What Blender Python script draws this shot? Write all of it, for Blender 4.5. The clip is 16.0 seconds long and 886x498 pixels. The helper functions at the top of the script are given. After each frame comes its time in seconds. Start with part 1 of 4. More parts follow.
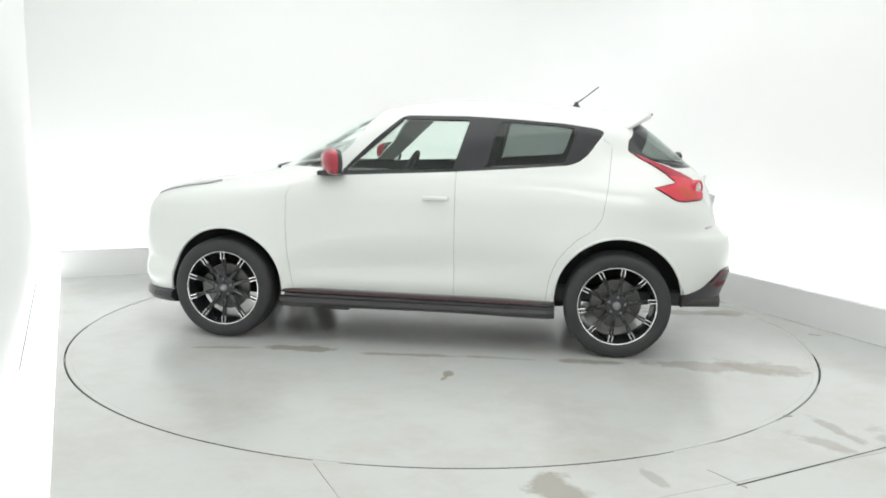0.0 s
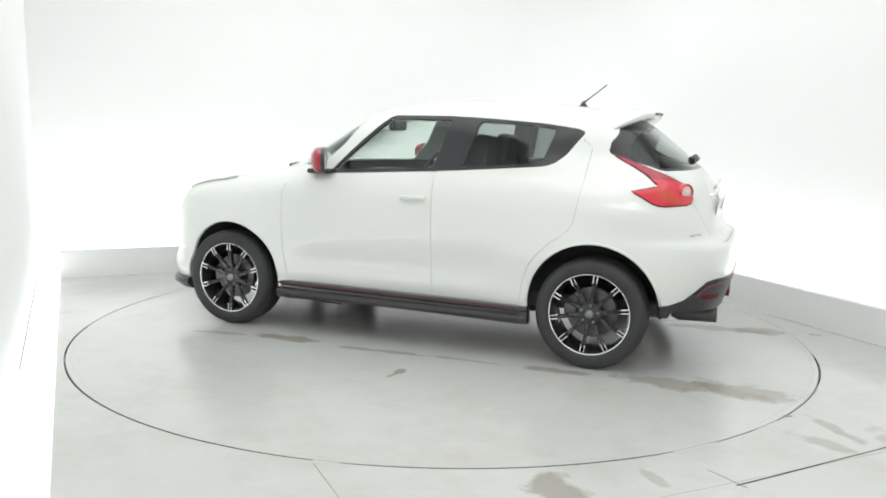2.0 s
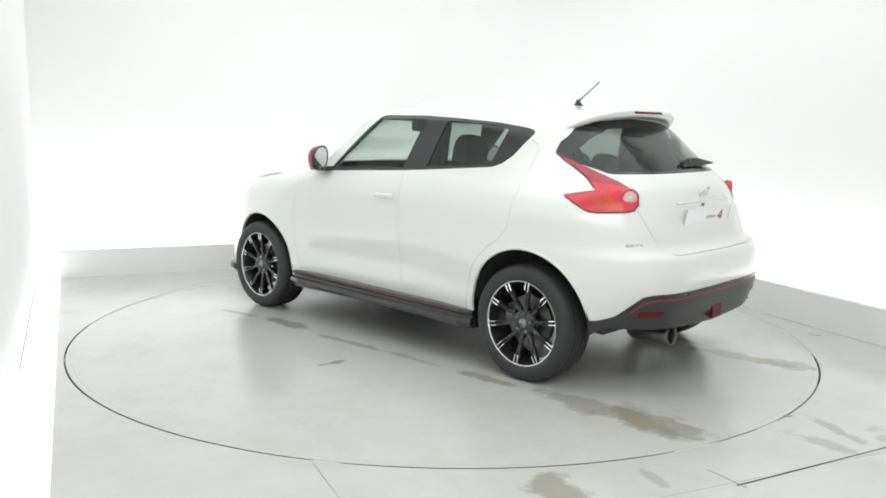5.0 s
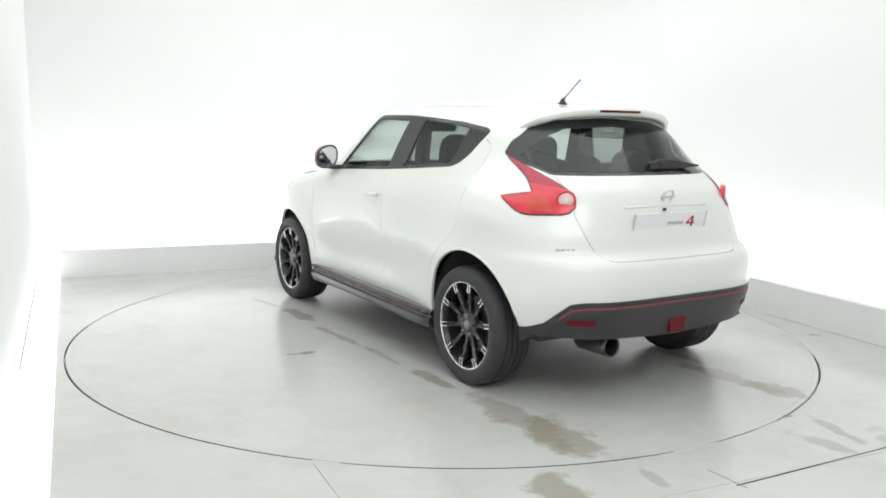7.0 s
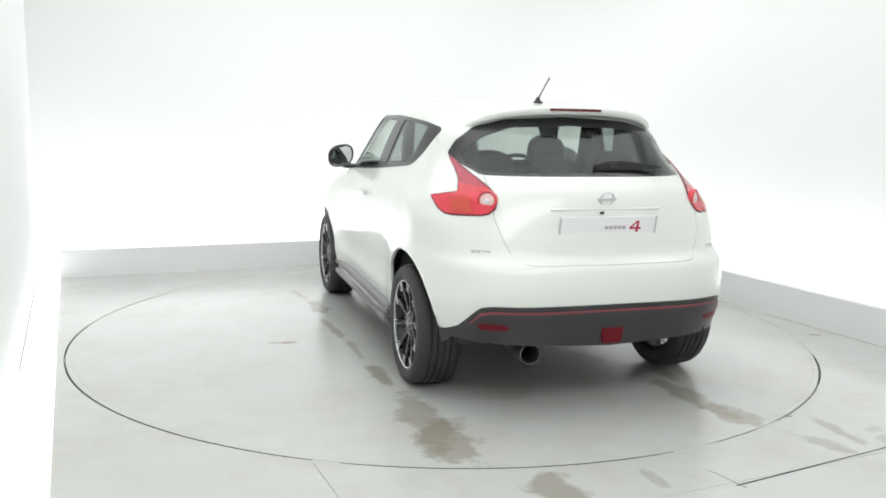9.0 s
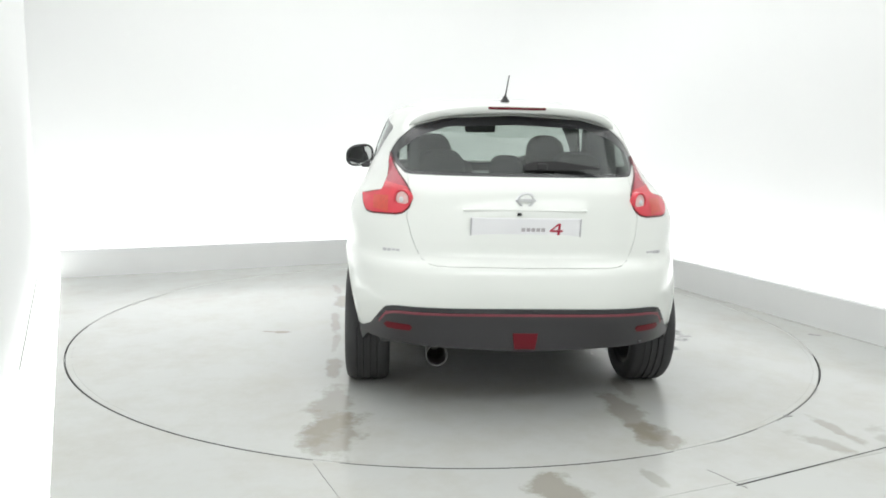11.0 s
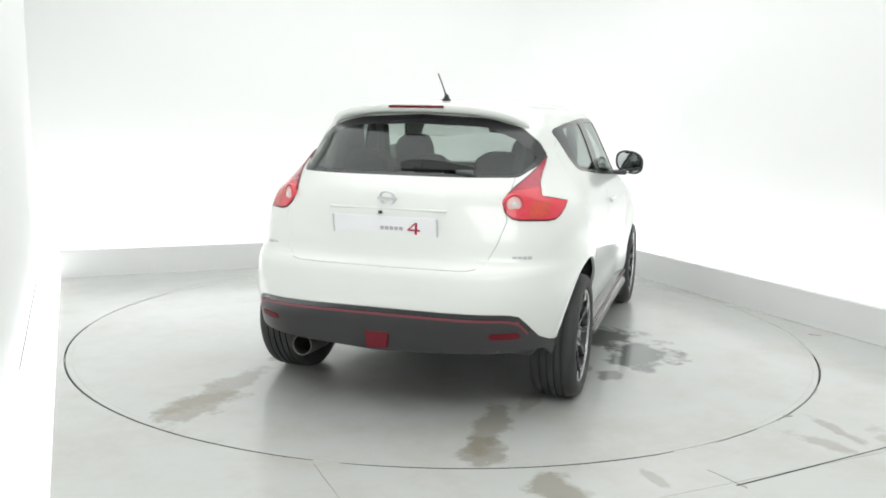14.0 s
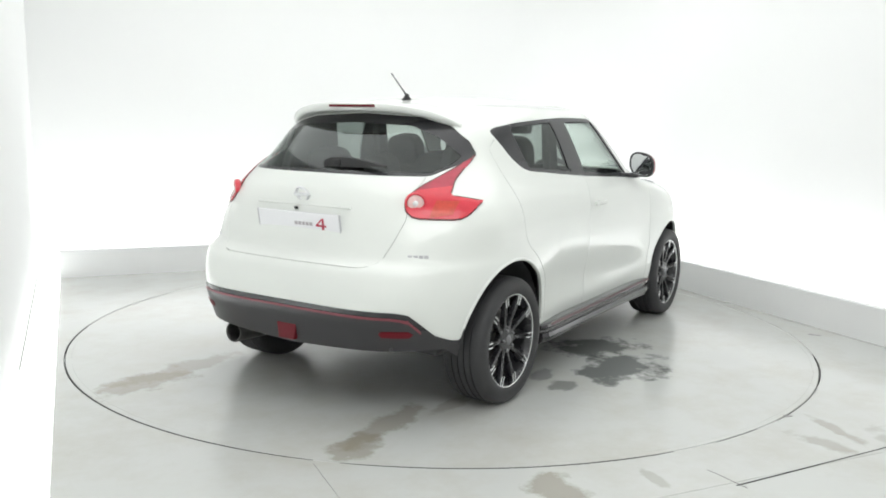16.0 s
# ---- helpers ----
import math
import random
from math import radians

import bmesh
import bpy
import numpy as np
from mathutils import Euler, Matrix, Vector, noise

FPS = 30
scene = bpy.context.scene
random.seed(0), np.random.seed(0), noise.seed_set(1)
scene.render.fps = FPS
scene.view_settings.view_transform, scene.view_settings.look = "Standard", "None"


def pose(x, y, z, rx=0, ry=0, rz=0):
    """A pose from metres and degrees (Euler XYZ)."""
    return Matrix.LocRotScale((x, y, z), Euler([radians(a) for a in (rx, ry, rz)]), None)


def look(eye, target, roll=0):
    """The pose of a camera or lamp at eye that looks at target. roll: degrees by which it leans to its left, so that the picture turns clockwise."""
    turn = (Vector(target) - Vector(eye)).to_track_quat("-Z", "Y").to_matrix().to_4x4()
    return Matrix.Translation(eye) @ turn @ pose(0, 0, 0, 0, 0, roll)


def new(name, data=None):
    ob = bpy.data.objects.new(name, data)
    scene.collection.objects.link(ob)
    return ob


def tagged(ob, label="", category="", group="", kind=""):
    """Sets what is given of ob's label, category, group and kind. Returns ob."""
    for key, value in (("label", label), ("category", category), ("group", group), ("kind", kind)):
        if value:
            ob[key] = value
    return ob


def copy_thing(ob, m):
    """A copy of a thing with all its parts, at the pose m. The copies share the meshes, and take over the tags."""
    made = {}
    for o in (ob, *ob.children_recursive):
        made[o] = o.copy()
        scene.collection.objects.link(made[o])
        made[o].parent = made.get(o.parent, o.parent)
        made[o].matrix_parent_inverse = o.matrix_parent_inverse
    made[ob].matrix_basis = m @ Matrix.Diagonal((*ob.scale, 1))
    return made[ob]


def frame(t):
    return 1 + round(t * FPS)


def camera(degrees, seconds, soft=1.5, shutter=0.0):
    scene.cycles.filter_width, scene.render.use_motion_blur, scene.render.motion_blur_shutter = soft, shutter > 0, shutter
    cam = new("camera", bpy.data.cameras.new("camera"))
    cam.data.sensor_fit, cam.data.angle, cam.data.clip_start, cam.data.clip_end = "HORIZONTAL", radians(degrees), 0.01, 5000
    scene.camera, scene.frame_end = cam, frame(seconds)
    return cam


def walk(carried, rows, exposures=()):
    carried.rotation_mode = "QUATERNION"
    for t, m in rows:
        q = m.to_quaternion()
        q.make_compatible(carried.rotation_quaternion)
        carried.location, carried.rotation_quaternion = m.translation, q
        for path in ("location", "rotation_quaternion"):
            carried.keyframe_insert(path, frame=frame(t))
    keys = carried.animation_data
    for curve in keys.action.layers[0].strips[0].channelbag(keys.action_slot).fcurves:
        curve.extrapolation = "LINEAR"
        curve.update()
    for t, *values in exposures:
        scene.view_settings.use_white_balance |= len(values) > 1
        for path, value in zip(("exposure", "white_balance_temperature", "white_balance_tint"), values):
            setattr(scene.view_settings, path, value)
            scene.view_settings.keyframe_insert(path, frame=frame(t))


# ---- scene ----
# ---- camera ----
EYE = Vector((0.0, -5.733, 1.430))
YAW, PITCH, ROLL = radians(-0.082), radians(-8.698), 1.108
AIM = EYE + 5 * Vector((math.sin(YAW) * math.cos(PITCH), math.cos(YAW) * math.cos(PITCH), math.sin(PITCH)))
cam = camera(56.06, 16.0, soft=1.8)
walk(cam, [(0, look(EYE, AIM, ROLL)), (16, look(EYE, AIM, ROLL))], [(0, 0.0), (16, 0.0)])

# the studio box stands turned against the camera
ROOM = Matrix.Rotation(radians(24.2), 4, "Z")
LEFT, RIGHT, BACK, FRONT = -2.48, 2.56, 2.72, -2.79     # edges of the floor platform, in the studio's axes
WALL_L, WALL_R, WALL_B, WALL_F, HIGH = -2.67, 3.05, 3.25, -7.2, 3.6
TABLE_R = 2.440                                          # radius of the turntable
TURN0, TURN = 172.535, -7.1835                           # heading of the car at the start, degrees a second

# ---- world and lights ----
world = bpy.data.worlds.new("world")
scene.world = world
world.use_nodes = True
world.node_tree.nodes["Background"].inputs[0].default_value = (0.9, 0.95, 0.93, 1)
world.node_tree.nodes["Background"].inputs[1].default_value = 0.3


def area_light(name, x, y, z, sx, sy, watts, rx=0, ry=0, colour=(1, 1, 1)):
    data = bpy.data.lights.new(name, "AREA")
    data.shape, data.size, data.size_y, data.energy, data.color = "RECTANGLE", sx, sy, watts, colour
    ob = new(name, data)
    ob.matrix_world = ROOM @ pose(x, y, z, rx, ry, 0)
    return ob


COOL = (0.995, 1.0, 1.0)
area_light("ceiling_softbox_light", 0.1, 0.0, 3.40, 4.6, 5.0, 93, colour=COOL)
# unseen fill overhead by the camera, added to brighten the car's near side
area_light("front_fill_light", -0.95, -4.9, 3.40, 3.2, 2.2, 80, colour=COOL)
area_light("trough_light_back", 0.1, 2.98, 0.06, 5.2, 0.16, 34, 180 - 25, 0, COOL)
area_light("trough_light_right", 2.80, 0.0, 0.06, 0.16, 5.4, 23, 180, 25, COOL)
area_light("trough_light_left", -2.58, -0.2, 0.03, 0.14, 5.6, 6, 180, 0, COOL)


# ---- materials ----
def material(name, colour, rough=0.5, metal=0.0, vary=0.06, scale=6.0, bump=0.0, bump_scale=60.0, coat=0.0, spec=0.5,
             glow=0.0, rough_vary=0.05):
    m = bpy.data.materials.new(name)
    m.use_nodes = True
    n, l = m.node_tree.nodes, m.node_tree.links
    b = n["Principled BSDF"]
    b.inputs["Metallic"].default_value = metal
    b.inputs["Coat Weight"].default_value = coat
    b.inputs["Coat Roughness"].default_value = 0.04
    b.inputs["Specular IOR Level"].default_value = spec
    co = n.new("ShaderNodeTexCoord")
    big = n.new("ShaderNodeTexNoise")
    big.inputs["Scale"].default_value, big.inputs["Detail"].default_value = scale, 5
    l.new(co.outputs["Object"], big.inputs["Vector"])
    mix = n.new("ShaderNodeMixRGB")
    mix.inputs[1].default_value = (*[c * (1 - vary) for c in colour], 1)
    mix.inputs[2].default_value = (*[min(1, c * (1 + vary)) for c in colour], 1)
    l.new(big.outputs["Fac"], mix.inputs[0])
    l.new(mix.outputs[0], b.inputs["Base Color"])
    ramp = n.new("ShaderNodeMapRange")
    ramp.inputs[3].default_value, ramp.inputs[4].default_value = max(0.02, rough - rough_vary), rough + rough_vary
    l.new(big.outputs["Fac"], ramp.inputs[0])
    l.new(ramp.outputs[0], b.inputs["Roughness"])
    if bump:
        fine = n.new("ShaderNodeTexNoise")
        fine.inputs["Scale"].default_value, fine.inputs["Detail"].default_value = bump_scale, 4
        l.new(co.outputs["Object"], fine.inputs["Vector"])
        bu = n.new("ShaderNodeBump")
        bu.inputs["Strength"].default_value, bu.inputs["Distance"].default_value = bump, 0.002
        l.new(fine.outputs["Fac"], bu.inputs["Height"])
        l.new(bu.outputs[0], b.inputs["Normal"])
    if glow:
        b.inputs["Emission Color"].default_value = (*colour, 1)
        b.inputs["Emission Strength"].default_value = glow
    return m


def glass(name, colour, amount, rough=0.0):
    """Thin pane: tinted see-through mixed with a clear mirror film."""
    m = bpy.data.materials.new(name)
    m.use_nodes = True
    n, l = m.node_tree.nodes, m.node_tree.links
    n.remove(n["Principled BSDF"])
    out = n["Material Output"]
    t = n.new("ShaderNodeBsdfTransparent")
    t.inputs[0].default_value = (*colour, 1)
    g = n.new("ShaderNodeBsdfGlossy")
    g.inputs["Roughness"].default_value = rough
    g.inputs["Color"].default_value = (0.95, 1.0, 0.98, 1)
    f = n.new("ShaderNodeLayerWeight")
    f.inputs[0].default_value = 0.5
    p = n.new("ShaderNodeMath")
    p.operation, p.inputs[1].default_value = "POWER", 5.0
    l.new(f.outputs["Facing"], p.inputs[0])
    s = n.new("ShaderNodeMath")
    s.operation, s.inputs[1].default_value, s.inputs[2].default_value = "MULTIPLY_ADD", 0.9 * amount, 0.05 * amount
    l.new(p.outputs[0], s.inputs[0])
    mx = n.new("ShaderNodeMixShader")
    l.new(s.outputs[0], mx.inputs[0])
    l.new(t.outputs[0], mx.inputs[1])
    l.new(g.outputs[0], mx.inputs[2])
    l.new(mx.outputs[0], out.inputs["Surface"])
    return m


M_WALL = material("white_wall_paint", (0.87, 0.877, 0.872), 0.75, vary=0.015, scale=0.8, bump=0.08, bump_scale=40)
M_KERB = material("white_kerb_paint", (0.80, 0.805, 0.80), 0.6, vary=0.03, scale=3, bump=0.1, bump_scale=50)
M_CEIL = material("ceiling_paint", (0.86, 0.88, 0.87), 0.8, vary=0.02, scale=1)
M_DIFF = material("lit_diffuser", (0.97, 1.0, 0.98), 0.5, vary=0.0, glow=1.25)
M_GAP = material("dark_joint", (0.05, 0.05, 0.05), 0.9)
M_PALE_JOINT = material("pale_joint", (0.53, 0.54, 0.525), 0.5, vary=0.15, scale=9)
M_JOINT = material("worn_joint", (0.28, 0.275, 0.27), 0.8, vary=0.4, scale=25)
def floor_material(name, base, stains, rough=0.22):
    """Grey floor paint with soft mottling, scuffs and stains: each stain is x, y, turn, half length, half width, strength, wet."""
    m = material(name, base, rough, vary=0.035, scale=0.9, bump=0.03, bump_scale=25)
    n, l = m.node_tree.nodes, m.node_tree.links
    b = n["Principled BSDF"]
    co = n.new("ShaderNodeTexCoord")
    rag = n.new("ShaderNodeTexNoise")
    rag.inputs["Scale"].default_value, rag.inputs["Detail"].default_value, rag.inputs["Roughness"].default_value = 5.0, 7, 0.65
    l.new(co.outputs["Object"], rag.inputs["Vector"])
    colour = b.inputs["Base Color"].links[0].from_socket
    gloss = b.inputs["Roughness"].links[0].from_socket
    # faint brown traffic dirt
    dirt = n.new("ShaderNodeTexNoise")
    dirt.inputs["Scale"].default_value, dirt.inputs["Detail"].default_value, dirt.inputs["Roughness"].default_value = 1.7, 8, 0.7
    l.new(co.outputs["Object"], dirt.inputs["Vector"])
    dr = n.new("ShaderNodeMapRange")
    dr.inputs[1].default_value, dr.inputs[2].default_value, dr.inputs[4].default_value = 0.45, 0.72, 0.62
    l.new(dirt.outputs["Fac"], dr.inputs[0])
    dm = n.new("ShaderNodeMixRGB")
    dm.inputs[2].default_value = (base[0] * 0.84, base[1] * 0.78, base[2] * 0.70, 1)
    l.new(dr.outputs[0], dm.inputs[0])
    l.new(colour, dm.inputs[1])
    colour = dm.outputs[0]
    for x, y, turn, rx, ry, strength, wet in stains:
        mp = n.new("ShaderNodeMapping")
        mp.vector_type = "TEXTURE"
        mp.inputs["Location"].default_value, mp.inputs["Rotation"].default_value = (x, y, 0), (0, 0, radians(turn))
        mp.inputs["Scale"].default_value = (rx, ry, 1000)
        l.new(co.outputs["Object"], mp.inputs["Vector"])
        ln = n.new("ShaderNodeVectorMath")
        ln.operation = "LENGTH"
        l.new(mp.outputs[0], ln.inputs[0])
        s1 = n.new("ShaderNodeMath")
        s1.operation, s1.inputs[1].default_value, s1.inputs[2].default_value = "MULTIPLY_ADD", 2.6, -0.35
        l.new(rag.outputs["Fac"], s1.inputs[0])
        s2 = n.new("ShaderNodeMath")
        s2.operation = "SUBTRACT"
        l.new(s1.outputs[0], s2.inputs[0])
        l.new(ln.outputs["Value"], s2.inputs[1])
        mr = n.new("ShaderNodeMapRange")
        mr.inputs[1].default_value, mr.inputs[2].default_value, mr.inputs[4].default_value = 0.0, 0.34, strength
        l.new(s2.outputs[0], mr.inputs[0])
        mx = n.new("ShaderNodeMixRGB")
        tint = (0.13, 0.14, 0.135) if wet else (0.25, 0.22, 0.165)
        mx.inputs[2].default_value = (*tint, 1)
        l.new(mr.outputs[0], mx.inputs[0])
        l.new(colour, mx.inputs[1])
        colour = mx.outputs[0]
        if wet:
            gm = n.new("ShaderNodeMath")
            gm.operation, gm.inputs[1].default_value = "MULTIPLY_ADD", -0.22
            l.new(mr.outputs[0], gm.inputs[0])
            l.new(gloss, gm.inputs[2])
            gloss = gm.outputs[0]
    l.new(colour, b.inputs["Base Color"])
    l.new(gloss, b.inputs["Roughness"])
    return m


FLOOR_GREY = (0.555, 0.568, 0.548)


def in_room(x, y):
    v = ROOM.inverted() @ Vector((x, y, 0))
    return v.x, v.y


M_FLOOR = floor_material("floor_paint", FLOOR_GREY, [
    (*in_room(0.47, -2.61), 81, 0.17, 0.12, 0.62, False), (*in_room(0.88, -2.49), 87, 0.14, 0.04, 0.35, False),
    (*in_room(1.76, -2.06), 102, 0.18, 0.07, 0.42, False), (*in_room(1.90, -1.89), 81, 0.24, 0.05, 0.45, False),
    (*in_room(2.18, -2.10), 85, 0.3, 0.10, 0.35, False)])
M_TABLE = floor_material("turntable_paint", FLOOR_GREY, [
    (-1.70, 0.65, 0, 0.46, 0.13, 0.52, False), (-2.04, 0.61, 0, 0.36, 0.17, 0.56, False), (-1.05, 0.69, 5, 0.24, 0.06, 0.6, False),
    (-1.80, -0.83, 4, 0.38, 0.10, 0.55, False), (-2.08, -0.87, 4, 0.24, 0.11, 0.55, False), (-1.35, -0.92, 0, 0.2, 0.06, 0.4, False),
    # the patch at (0.14, -1.10) is damp plus shade beside the sill, in one colour
    (-0.23, -1.40, -8, 0.40, 0.25, 0.85, True), (0.14, -1.10, -43, 0.38, 0.22, 0.85, True), (-0.72, -1.26, -22, 0.13, 0.08, 0.6, True),
    (-0.62, -1.07, 7, 0.14, 0.06, 0.45, True), (0.80, 0.75, 2, 0.34, 0.07, 0.65, False), (1.25, 0.82, 10, 0.24, 0.04, 0.4, False),
    (-0.18, 1.10, 88, 0.07, 0.035, 0.7, False), (-0.17, 1.19, 80, 0.06, 0.02, 0.6, False), (0.11, 0.76, 5, 0.36, 0.04, 0.5, False), (-0.45, 0.72, 0, 0.3, 0.03, 0.35, False)])

# car
M_PAINT = material("pearl_white_paint", (0.785, 0.81, 0.775), 0.30, vary=0.01, scale=3, coat=0.75, spec=0.35)
M_SATIN = material("satin_black_plastic", (0.02, 0.02, 0.021), 0.42, vary=0.1)
M_BLACK = material("gloss_black_trim", (0.032, 0.032, 0.035), 0.18, vary=0.1)
M_SKIRT = material("glossy_grey_skirt", (0.034, 0.032, 0.035), 0.20, vary=0.08, scale=5, coat=0.5)
M_GREY = material("grey_satin_plastic", (0.036, 0.035, 0.038), 0.30, vary=0.08, scale=5)
M_DARK = material("dark_underside", (0.042, 0.042, 0.044), 0.8, vary=0.2)
M_HEAD = material("light_grey_headlining", (0.52, 0.525, 0.515), 0.85, vary=0.06)
M_DASH = material("dark_grey_dashboard", (0.10, 0.10, 0.105), 0.6, vary=0.15, bump=0.2, bump_scale=120)
M_LINER = material("dark_cabin_lining", (0.055, 0.056, 0.058), 0.8, vary=0.1)
M_FABRIC = material("charcoal_seat_fabric", (0.05, 0.05, 0.052), 0.9, vary=0.12, scale=8)
M_RED = material("red_mirror_shell", (0.36, 0.012, 0.03), 0.25, vary=0.05, coat=0.6)
M_STRIPE = material("red_pinstripe", (0.22, 0.045, 0.062), 0.40, vary=0.1)
M_LINE = material("dark_red_skirt_line", (0.055, 0.013, 0.016), 0.40, vary=0.15)
M_ARM = material("deep_red_lamp_lens", (0.42, 0.030, 0.060), 0.18, vary=0.3, scale=30, bump=0.5, bump_scale=90, coat=0.4, spec=0.4)
M_LENS = material("red_lamp_lens", (0.68, 0.055, 0.078), 0.16, vary=0.2, scale=14, bump=0.35, bump_scale=70, coat=0.35, spec=0.35)
M_SEAL = material("black_lamp_seal", (0.10, 0.008, 0.012), 0.35, vary=0.1)
M_AMBER = material("amber_lamp_reflector", (0.60, 0.082, 0.06), 0.22, vary=0.25, scale=45, coat=0.2, spec=0.3)
M_CLEAR = material("pink_clear_lamp_lens", (0.82, 0.56, 0.54), 0.12, vary=0.2, scale=60, coat=0.6)
M_DEEPRED = material("dark_red_lens", (0.13, 0.005, 0.012), 0.45, vary=0.15, scale=40, coat=0.0, spec=0.25)
M_BADGE = material("dull_chrome", (0.72, 0.73, 0.74), 0.35, metal=0.4, vary=0.05)
M_STEEL = material("brushed_steel", (0.26, 0.26, 0.27), 0.38, metal=1.0, vary=0.1)
M_PIPE = material("dull_exhaust_steel", (0.13, 0.128, 0.125), 0.42, metal=0.9, vary=0.25, scale=14)
M_ALLOY = material("machined_alloy", (0.80, 0.81, 0.82), 0.22, metal=0.9, vary=0.03)
M_RIM = material("gloss_black_alloy", (0.022, 0.022, 0.025), 0.28, vary=0.15, coat=0.2, spec=0.5)
M_TYRE = material("tyre_rubber", (0.034, 0.034, 0.036), 0.62, vary=0.15, scale=20, bump=0.1, bump_scale=150)
M_PLATE = material("white_show_plate", (0.86, 0.865, 0.885), 0.22, vary=0.02)
M_INK = material("red_print", (0.45, 0.02, 0.06), 0.4)
M_SEAM = material("grey_gap_backing", (0.30, 0.31, 0.30), 0.6, vary=0.15)
M_EDGE = material("pale_plate_edge", (0.55, 0.55, 0.57), 0.4)
M_INK2 = material("grey_print", (0.45, 0.42, 0.44), 0.4)
M_BULB = material("headlamp_glass", (0.34, 0.345, 0.35), 0.10, vary=0.2, scale=25, coat=1.0)
M_GLASS = glass("clear_green_glass", (0.86, 0.93, 0.89), 1.0)
M_SCREEN = glass("windscreen_glass", (0.86, 0.93, 0.89), 3.0)
M_TINT = glass("privacy_glass", (0.38, 0.42, 0.405), 1.0)
M_REAR = glass("rear_tinted_glass", (0.47, 0.51, 0.49), 1.0)
M_MIRROR = material("mirror_glass", (0.72, 0.73, 0.75), 0.05, metal=1.0, vary=0.02)
# ---- mesh helpers ----
def mesh_of(name, bm, mat, smooth=False):
    me = bpy.data.meshes.new(name)
    bm.normal_update()
    bm.to_mesh(me)
    bm.free()
    if mat:
        me.materials.append(mat)
    if smooth:
        me.shade_smooth()
    return me


def part(name, bm, mat, parent=None, label="", smooth=False):
    ob = new(name, mesh_of(name, bm, mat, smooth))
    if parent:
        ob.parent = parent
    return tagged(ob, label)


def box(x0, x1, y0, y1, z0, z1, bevel=0.0, seg=2):
    b = bmesh.new()
    bmesh.ops.create_cube(b, size=1, matrix=Matrix.LocRotScale(((x0 + x1) / 2, (y0 + y1) / 2, (z0 + z1) / 2), None,
                                                                (x1 - x0, y1 - y0, z1 - z0)))
    if bevel:
        bmesh.ops.bevel(b, geom=b.edges[:], offset=bevel, segments=seg, profile=0.5, affect="EDGES")
    return b


def merge(bms):
    out = bmesh.new()
    for b in bms:
        me = bpy.data.meshes.new("tmp")
        b.to_mesh(me)
        b.free()
        out.from_mesh(me)
        bpy.data.meshes.remove(me)
    return out


# ---- the studio ----
def room_part(name, bm, mat, label, category, smooth=False, kind="structure"):
    ob = part(name, bm, mat, None, label, smooth)
    ob.matrix_world = ROOM
    return tagged(ob, label, category, kind=kind)


def cove_wall():
    """One sheet: back wall, rounded corner, right wall, 12 cm thick, with a soft sweep into the trough's floor."""
    path = []
    r = 0.9
    for i in range(25):
        path.append((WALL_L - 0.1 + (WALL_R - r - WALL_L + 0.1) * i / 24, WALL_B, 0, 1))
    for i in range(1, 16):
        a = radians(90 - 90 * i / 16)
        path.append((WALL_R - r + r * math.cos(a), WALL_B - r + r * math.sin(a), math.cos(a), math.sin(a)))
    for i in range(25):
        path.append((WALL_R, WALL_B - r + (WALL_F - WALL_B + r) * i / 24, 1, 0))
    zs = [-0.05 + (HIGH + 0.05) * k / 12 for k in range(13)]
    b = bmesh.new()
    ins = [[b.verts.new((x, y, z)) for z in zs] for x, y, nx, ny in path]
    outs = [[b.verts.new((x + 0.12 * nx, y + 0.12 * ny, z)) for z in zs] for x, y, nx, ny in path]
    for i in range(len(path) - 1):
        for k in range(len(zs) - 1):
            b.faces.new((ins[i][k], ins[i][k + 1], ins[i + 1][k + 1], ins[i + 1][k]))
            b.faces.new((outs[i][k], outs[i + 1][k], outs[i + 1][k + 1], outs[i][k + 1]))
    bmesh.ops.recalc_face_normals(b, faces=b.faces[:])
    return b


def annulus_floor():
    """Platform sheet with a round hole for the turntable."""
    b = bmesh.new()
    N = 180
    inner, outer = [], []
    for i in range(N):
        a = 2 * math.pi * i / N
        c, s = math.cos(a), math.sin(a)
        inner.append(b.verts.new(((TABLE_R + 0.004) * c, (TABLE_R + 0.004) * s, 0)))
        k = min((RIGHT if c > 0 else LEFT) / c if abs(c) > 1e-6 else 1e9, (BACK if s > 0 else FRONT) / s if abs(s) > 1e-6 else 1e9)
        outer.append(b.verts.new((k * c, k * s, 0)))
    for i in range(N):
        j = (i + 1) % N
        b.faces.new((inner[i], outer[i], outer[j], inner[j]))
    # fill the square's corners cut by the fan
    for cx in (LEFT, RIGHT):
        for cy in (BACK, FRONT):
            near = sorted(outer, key=lambda v: (v.co.x - cx) ** 2 + (v.co.y - cy) ** 2)[:2]
            v = b.verts.new((cx, cy, 0))
            if min((w.co - v.co).length for w in near) > 1e-4 and abs(near[0].co.x - near[1].co.x) > 1e-5 and abs(near[0].co.y - near[1].co.y) > 1e-5:
                b.faces.new((v, *near))
            else:
                b.verts.remove(v)
    g = bmesh.ops.extrude_face_region(b, geom=b.faces[:])
    bmesh.ops.translate(b, verts=[v for v in g["geom"] if isinstance(v, bmesh.types.BMVert)], vec=(0, 0, -0.03))
    bmesh.ops.recalc_face_normals(b, faces=b.faces[:])
    return b


